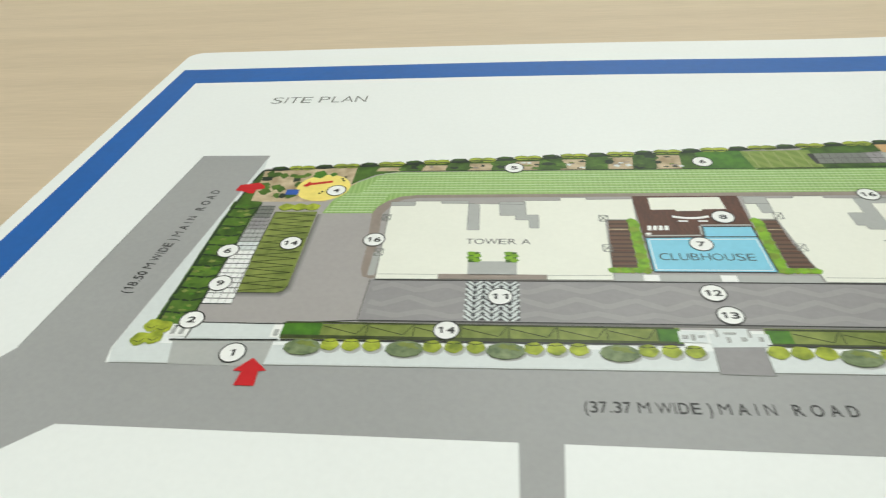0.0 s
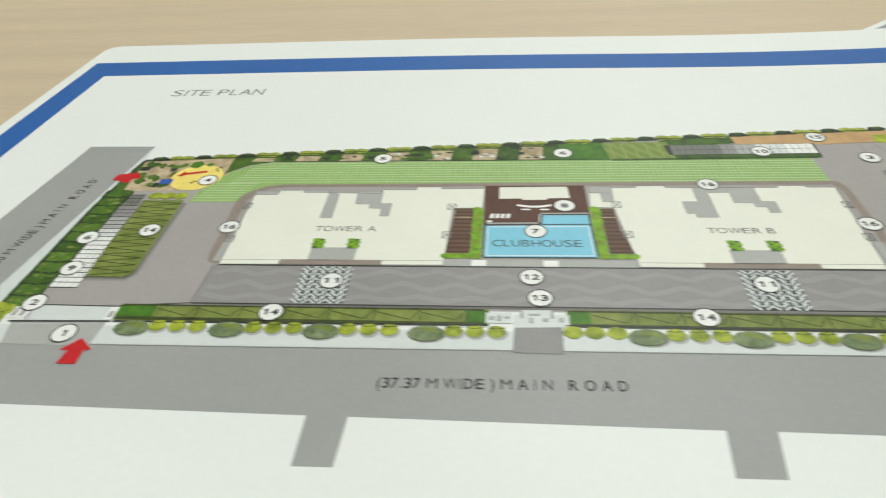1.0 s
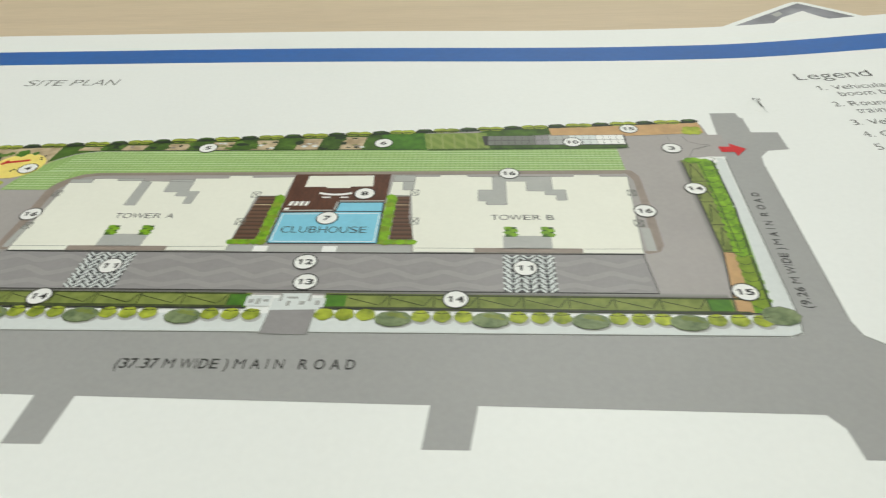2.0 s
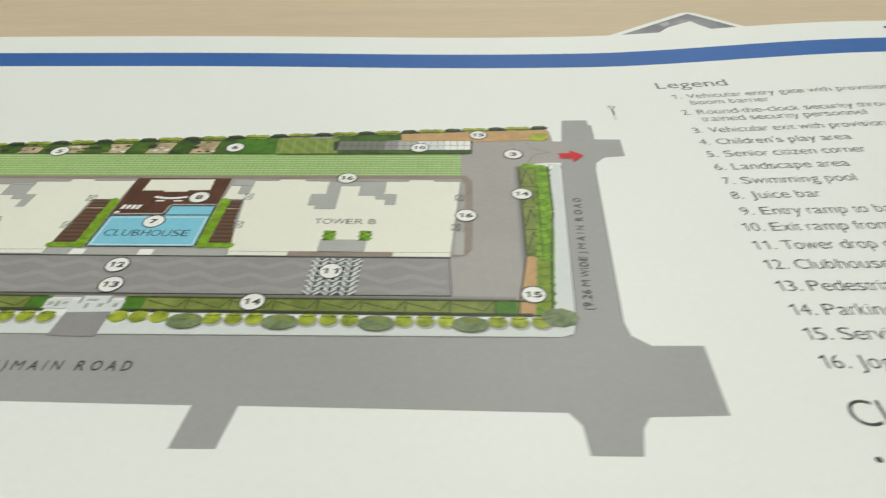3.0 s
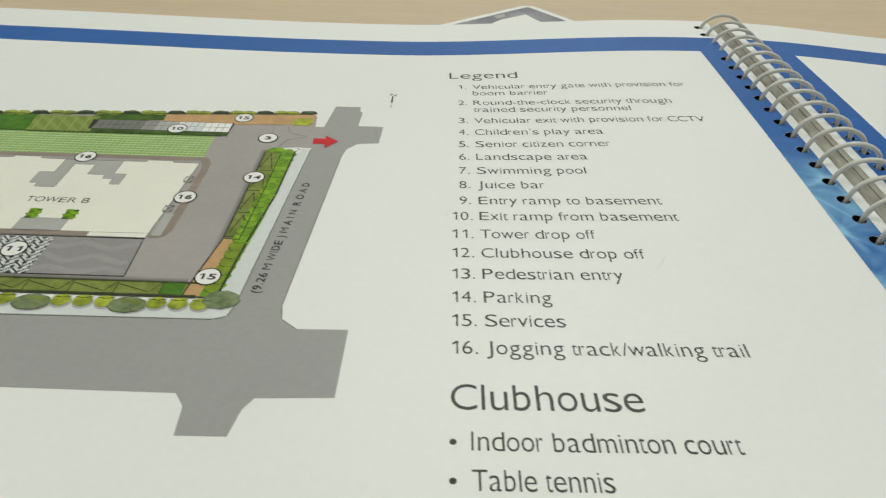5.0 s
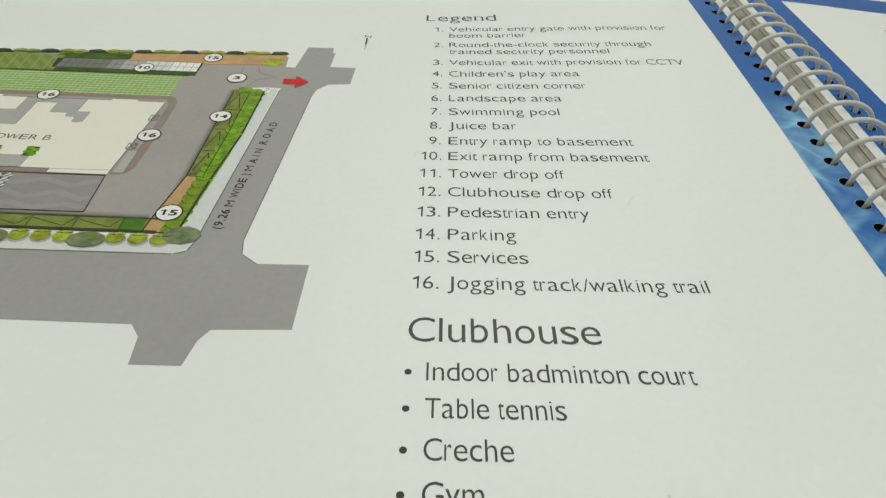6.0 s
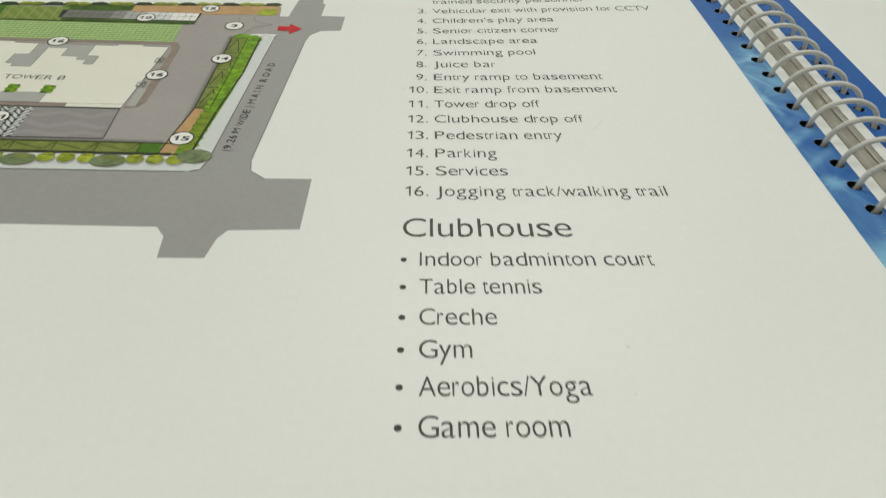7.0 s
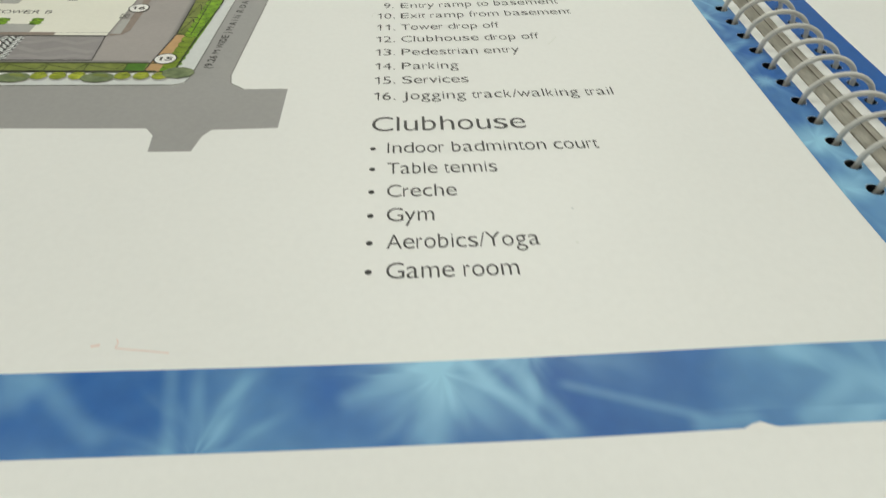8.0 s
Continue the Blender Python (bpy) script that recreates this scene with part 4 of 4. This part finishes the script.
def club():
    printed("club_deck", [(6.08, 3.4), (8.62, 3.4), (8.64, 1.5), (6.1, 1.5)], "deck", 8, page, 0, "dark brown pool deck print")
    printed("club_roof", [(6.46, 3.32), (8.18, 3.34), (8.22, 2.8), (7.66, 2.79), (7.64, 2.72), (7.04, 2.71), (7.02, 2.78), (6.45, 2.77)], "plate", 9, page, 0, "cream club roof print")
    pool = [(6.13, 1.6), (7.46, 1.63), (7.5, 2.05), (8.6, 2.06), (8.66, 0.36), (6.12, 0.35)]
    printed("pool", pool, "pool", 9, page, 0, "light blue swimming pool print")
    printed("pool_edge", path_strokes(pool, 0.04, True), "black", 9.6, page)
    inset = [(6.2, 1.53), (8.56, 1.56), (8.58, 0.43), (6.19, 0.42)]
    printed("pool_edge", path_strokes(inset, 0.022, True), "white", 9.55, page)
    printed("pool_edge", path_strokes([(6.16, 1.68), (7.42, 1.7), (7.45, 2.11), (8.6, 2.12)], 0.05), "core", 9.5, page)
    printed("pool_edge", path_strokes([(7.46, 1.64), (8.62, 1.65)], 0.04), "black", 9.6, page)
    for x in (6.26, 6.39, 6.52, 6.65):
        printed("lounger", [(x - 0.03, 1.9), (x + 0.06, 1.9), (x + 0.09, 2.09), (x, 2.09)], "white", 10, page)
    printed("lounger", [(6.16, 1.72), (6.28, 1.72), (6.3, 1.8), (6.18, 1.8)], "white", 10, page)
    arc = [(6.9 + 0.12 * i, 2.48 - 0.0062 * (i * (7 - i))) for i in range(8)]
    printed("bar_counter", ribbon(arc, 0.085), "white", 10, page, 0, "white curved bar counter print")
    for x in (7.0, 7.46):
        printed("bar_stool", box(x, 2.25, x + 0.22, 2.31), "white", 10, page)
    for deck, hedge in (([(5.38, 2.32), (5.83, 2.32), (5.82, 0.5), (5.26, 0.49)], [(5.96, 2.28), (5.95, 0.4), (5.22, 0.38)]),
                        ([(8.9, 2.32), (9.22, 2.32), (9.28, 1.4), (9.48, 0.52), (8.92, 0.52)], [(8.78, 2.3), (8.78, 0.42), (9.5, 0.41)])):
        printed("terrace_deck", deck, "boards", 9, page, 0, "dark boarded terrace print")
        for q in range(4):
            y = 0.68 + 0.42 * q
            a, b = (5.3 + 0.02 * q, 5.82) if deck[0][0] < 7 else (8.92, 9.44 - 0.07 * q)
            printed("plan_line", path_strokes([(a, y), (b, y)], 0.035), "sand" if q == 3 else "deck", 9.2, page)
        (x0, y0), (x1, y1), (x2, y2) = hedge
        printed("printed_hedge", [(x1 - 0.12, y0), (x1 + 0.12, y0), (x1 + 0.12, y1 - 0.08), (x1 - 0.12, y1 - 0.08)], "bright", 9.3, page, 0, "bright green hedge print")
        for q in range(12):
            printed("printed_bush", round_shape(x1 + 0.03 * (-1) ** q, y1 + (y0 - y1) * q / 11, 0.12, 12, 0.12, 5, 0.14, q), "bright" if q % 3 else "lime", 9.5 + 0.05 * (q % 2), page)
        for q in range(1, 6):
            printed("printed_bush", round_shape(x1 + (x2 - x1) * q / 5.4, y1, 0.12, 12, 0.1, 5, 0.12, q), "bright" if q % 2 else "lime", 9.7 + 0.1 * (q % 2), page)
    printed("printed_track", box(5.25, 0.03, 9.45, 0.26), "core", 8.5, page)
    for x in (5.87, 7.45):
        printed("club_step", box(x, 0.04, x + 0.33, 0.25), "white", 9, page)


def south_side():
    # gate pavilion on the road side
    printed("printed_path", [(6.81, -1.86), (7.73, -1.84), (7.72, -2.56), (6.77, -2.55)], "soft", 6, page, 0, "grey path print")
    printed("printed_path", [(6.825, -1.86), (7.715, -1.84), (7.705, -2.545), (6.785, -2.535)], "court", 6.5, page)
    printed("gate_pavilion", [(6.8, -1.88), (7.88, -1.84), (7.88, -1.5), (7.54, -1.5), (7.54, -1.36), (6.94, -1.37), (6.94, -1.51), (6.8, -1.52)], "walk", 8.9, page, 0, "pale gate pavilion print")
    printed("gate_pavilion", box(6.24, -1.76, 6.76, -1.46), "walk", 9, page, 0, "white gate pavilion print")
    printed("gate_pavilion", box(7.6, -1.78, 7.86, -1.5), "walk", 9, page, 0, "white gate pavilion print")
    for x, y, w, h in ((6.3, -1.66, 0.1, 0.1), (6.46, -1.7, 0.07, 0.16), (6.6, -1.62, 0.1, 0.06), (6.92, -1.6, 0.05, 0.2), (7.08, -1.52, 0.22, 0.05), (7.1, -1.74, 0.06, 0.14), (7.36, -1.7, 0.1, 0.1), (7.52, -1.6, 0.05, 0.2), (7.68, -1.7, 0.08, 0.12)):
        printed("plan_mark", box(x, y, x + w, y + h), "core", 10, page)
        printed("plan_mark", path_strokes([(x, y), (x + w, y), (x + w, y + h)], 0.014), "soft", 10.4, page)
    # bushes in threes between rounded trees
    big = [-0.98, 1.04, 2.98, 5.09, 9.32, 11.22, 13.13, 14.97]
    for k, x in enumerate(big):
        tree = round_shape(x, -2.08, 0.37, 22, 0.22, 9, 0.04, k)
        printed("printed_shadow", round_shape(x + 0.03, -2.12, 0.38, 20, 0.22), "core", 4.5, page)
        printed("printed_tree", tree, "pale", 11, page, 0, "grey-green round tree print")
        for q in range(7):
            a = q * 2.4
            printed("printed_shrub", round_shape(x + 0.17 * math.cos(a), -2.06 + 0.1 * math.sin(a), 0.1, 10, 0.06, 4, 0.2, q), "olive" if q % 3 == 0 else "pale", 11.3 + 0.05 * q, page)
        printed("bush_line", path_strokes(sorted(c for c in tree if c[1] < -2.12), 0.014), "undershade", 12, page)
        for q in range(3):
            u = x + 0.53 + 0.42 * q
            if 6.55 < u < 7.8:
                continue
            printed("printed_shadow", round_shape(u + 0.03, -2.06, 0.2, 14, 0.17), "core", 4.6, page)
            printed("printed_bush", round_shape(u, -2.0, 0.185, 14, 0.165, 5, 0.06, q), "yellow", 10.5 + 0.12 * (q % 2), page, 0, "yellow-green round bush print")
            printed("bush_line", path_strokes([(u - 0.17, -1.9), (u, -1.93), (u + 0.17, -1.89)], 0.02), "rule", 11, page)
    for u in (7.93, 8.34, 8.76):
        printed("printed_bush", round_shape(u, -1.98, 0.2, 14, 0.17, 5, 0.06, u), "yellow", 10.5 + u / 9, page, 0, "yellow-green round bush print")
        printed("bush_line", path_strokes([(u - 0.16, -1.92), (u, -1.96), (u + 0.16, -1.91)], 0.022), "rule", 11, page)
    corner = round_shape(16.72, -1.86, 0.36, 22, 0.26, 9, 0.05)
    printed("printed_tree", corner, "pale", 11, page, 0, "grey-green round tree print")
    printed("bush_line", [stroke(a, b, 0.012) for a, b in zip(corner, corner[1:] + corner[:1])], "soft", 12, page)
    # exit on the east side
    printed("exit_line", path_strokes([(16.5, 4.3), (16.7, 4.72), (17.2, 4.92)], 0.02) + path_strokes([(16.55, 5.5), (16.65, 5.15), (16.95, 4.98), (17.15, 4.96)], 0.018) + path_strokes([(16.2, 4.7), (16.15, 5.5)], 0.014), "soft", 8, page)
    printed("guard_room", box(16.98, 4.0, 17.16, 4.3), "white", 9, page, 0, "white guard room print")
    printed("plan_mark", path_strokes([(17.0, 4.05), (17.13, 4.2), (17.02, 4.25)], 0.02), "soft", 10, page)
    printed("red_arrow", [(17.38, 4.84), (17.4, 4.54), (17.74, 4.54), (17.76, 4.32), (18.08, 4.71), (17.7, 5.02), (17.7, 4.84)], "red", 11, page, 0, "red printed arrow")


def number_disc(n, x, y, r=0.255):
    printed("disc_outline", ring(x, y, r - 0.012, r + 0.018), "black", 14.5, page)
    d = printed("number_disc", round_shape(x, y, r, 24), "white", 14, page, 0, "white number disc print")
    w = 0.18 if n < 10 else 0.34
    if n == 1:
        w = 0.1
    lettering("disc_number", str(n), x - w / 2, y - 0.088, w, 0.176, page, "black", 15.5, bold=0.03)


def discs():
    for n, x, y in ((1, -2.32, -2.28), (2, -3.53, -1.37), (9, -3.36, -0.18), (6, -3.62, 1.02), (14, -2.17, 1.34), (4, -1.59, 3.73), (16, -0.17, 1.49), (5, 3.15, 4.87),
                    (6, 8.19, 5.12), (8, 8.06, 2.45), (7, 7.32, 1.36), (11, 2.85, -0.52), (14, 1.81, -1.55), (12, 7.18, -0.33), (13, 7.34, -1.0), (16, 11.7, 3.43),
                    (11, 11.95, -0.48), (14, 10.52, -1.5), (10, 13.5, 5.13), (15, 15.17, 5.92), (3, 16.13, 4.76), (16, 14.85, 1.7), (14, 16.25, 2.69), (15, 16.26, -1.18)):
        number_disc(n, x, y)


def wording():
    lettering("heading", "SITE PLAN", -5.22, 9.5, 3.36, 0.5, page, "soft")
    lettering("plan_title", "TOWER A", 2.02, 1.33, 1.5, 0.21, page, layer=9.6)
    lettering("plan_title", "TOWER B", 11.22, 1.31, 1.48, 0.21, page, layer=9.6)
    lettering("plan_title", "CLUBHOUSE", 6.32, 0.76, 2.03, 0.25, page, "black", 10.2)
    lettering("road_name", "(37.37 M WIDE ) M A I N   R O A D", 4.33, -3.47, 4.45, 0.24, page, "black", 4, bold=0.014, turn=0.9)
    lettering("road_name", "(18.50 M WIDE ) M A I N   R O A D", -5.33, -0.55, 4.35, 0.24, page, "black", 4, turn=83.5, bold=0.018)
    lettering("road_name", "(9.26 M WIDE ) M A I N  R O A D", 17.4, -1.62, 4.15, 0.18, page, "black", 4, turn=86.0, bold=0.018)
    lettering("legend_title", "Legend", 21.13, 9.3, 2.27, 0.52, page)
    lines = ((1, "Vehicular entry gate with provision for", 8.43, 6.78), (0, "boom barrier", 7.93, 2.36), (2, "Round-the-clock security through", 7.22, 6.06), (0, "trained security personnel", 6.73, 4.72),
             (3, "Vehicular exit with provision for CCTV", 6.0, 6.72), (4, "Children's play area", 5.28, 3.63), (5, "Senior citizen corner", 4.57, 3.69), (6, "Landscape area", 3.87, 2.96),
             (7, "Swimming pool", 3.16, 2.81), (8, "Juice bar", 2.47, 1.66), (9, "Entry ramp to basement", 1.76, 4.39), (10, "Exit ramp from basement", 1.1, 4.62),
             (11, "Tower drop off", 0.4, 2.58), (12, "Clubhouse drop off", -0.29, 3.53), (13, "Pedestrian entry", -1.0, 2.92), (14, "Parking", -1.72, 1.35),
             (15, "Services", -2.39, 1.54), (16, "Jogging track/walking trail", -3.1, 4.76))
    for n, words, y, w in lines:
        if n:
            lettering("legend_number", "%d." % n, 21.42 if n < 10 else 21.25, y, 0.27 if n < 10 else 0.47, 0.33, page)
        lettering("legend_line", words, 21.88, y, w, 0.33, page)
    lettering("club_title", "Clubhouse", 21.23, -4.35, 3.24, 0.54, page)
    for words, y, w in (("Indoor badminton court", -5.14, 4.27), ("Table tennis", -5.83, 2.13), ("Creche", -6.53, 1.29), ("Gym", -7.21, 0.84), ("Aerobics/Yoga", -7.92, 2.61), ("Game room", -8.61, 2.16)):
        lettering("club_line", words, 21.56, y, w, 0.36, page)
        printed("bullet", round_shape(21.27, y + 0.16, 0.058, 14), "black", 3, page)
    # compass
    lettering("compass_letter", "N", 19.27, 7.82, 0.2, 0.2, page, "black")
    printed("compass", path_strokes([(19.36, 7.3), (19.36, 7.78)], 0.045), "black", 14, page, 0, "printed compass needle")
    printed("compass", path_strokes([(19.36, 6.9), (19.36, 7.3)], 0.012), "soft", 14, page, 0, "thin printed compass needle")
    printed("compass_ring", ring(19.38, 7.38, 0.435, 0.447), "faint", 14, page)
    # unread heading on the facing page
    x = 36.35
    for k, w in enumerate((0.3, 0.22, 0.1, 0.3, 0.26, 0.3)):
        printed("heading_bar", box(x, 9.3, x + w, 9.75), "core", 14, right)
        x += w + 0.09


roads()
ground()
herringbone(2.13, 3.24, 0.02)
herringbone(11.5, 12.57, 0.0)
lawns()
north_side()
west_side()
towers()
club()
south_side()
discs()
wording()
printed("faint_scribble", path_strokes([(17.38, -9.82), (17.5, -9.8)], 0.04) + path_strokes([(17.7, -9.7), (17.75, -9.76), (17.72, -9.86), (18.5, -9.97)], 0.02), "rosy", 3, page, 0, "faint red pen mark")
printed("paper_chip", [(26.18, -11.575), (26.34, -11.5), (26.46, -11.475), (26.56, -11.52), (26.7, -11.575)], "white", 3.5, page, 0, "white chip in the printed band")
printed("paper_speck", round_shape(24.9, -7.0, 0.026, 8), "walk", 3, page)
printed("paper_speck", round_shape(24.8, -7.9, 0.03, 8), "faint", 3, page)
printed("paper_smudge", ribbon([(25.55, -0.65), (25.7, -0.45), (25.85, -0.2)], 0.04), "faint", 3, page)
printed("paper_smudge", path_strokes([(21.1, 1.2), (21.12, 1.4), (21.2, 1.5)], 0.03), "faint", 3, page)


# ---- loose sheet under the booklet ----
def loose_sheet():
    e = thing("photo_sheet", (0.24, 0.16, 0.7502), "loose sheet with a grey photo and white margin under the booklet", "sheet of paper")
    tip = Vector((24.72, 19.12))
    a = (Vector((21.6, 16.6)) - tip).normalized()
    b = (Vector((26.45, 17.1)) - tip).normalized()

    def lay(u, v, z):
        p = tip + a * u + b * v
        return Vector((p.x / 100, p.y / 100, z))

    def sheet(outline, z):
        bm = bmesh.new()
        f = bm.faces.new([bm.verts.new(lay(u, v, z)) for u, v in outline])
        f.normal_update()
        if f.normal.z < 0:
            f.normal_flip()
        return bm
    corner = [(0.55 * (1 - math.sin(q * math.pi / 12)), 0.55 * (1 - math.cos(q * math.pi / 12))) for q in range(7)]
    bm = sheet(corner[::-1] + [(7.5, 0), (7.5, 5.5), (0, 5.5)], 0.7528)
    res = bmesh.ops.extrude_face_region(bm, geom=bm.faces[:])
    for v in [g for g in res["geom"] if isinstance(g, bmesh.types.BMVert)]:
        v.co.z = 0.7501
    bmesh.ops.recalc_face_normals(bm, faces=bm.faces[:])
    part("sheet", bm, PAPER, e)
    part("photo", sheet([(0.32, 0.28), (7.4, 0.28), (7.4, 5.4), (0.32, 5.4)], 0.75285), INK["photo"], e, "grey printed photo")
    part("photo_patch", sheet([(1.15, 1.0), (2.55, 0.92), (7.3, 2.0), (7.3, 5.3), (1.6, 5.3), (1.3, 1.6)], 0.7529), INK["white"], e, "white part of the photo")
    part("photo_patch", sheet([(1.9, 0.4), (2.5, 0.42), (2.6, 0.75), (2.1, 0.7)], 0.75288), INK["core"], e, "pale part of the photo")



loose_sheet()
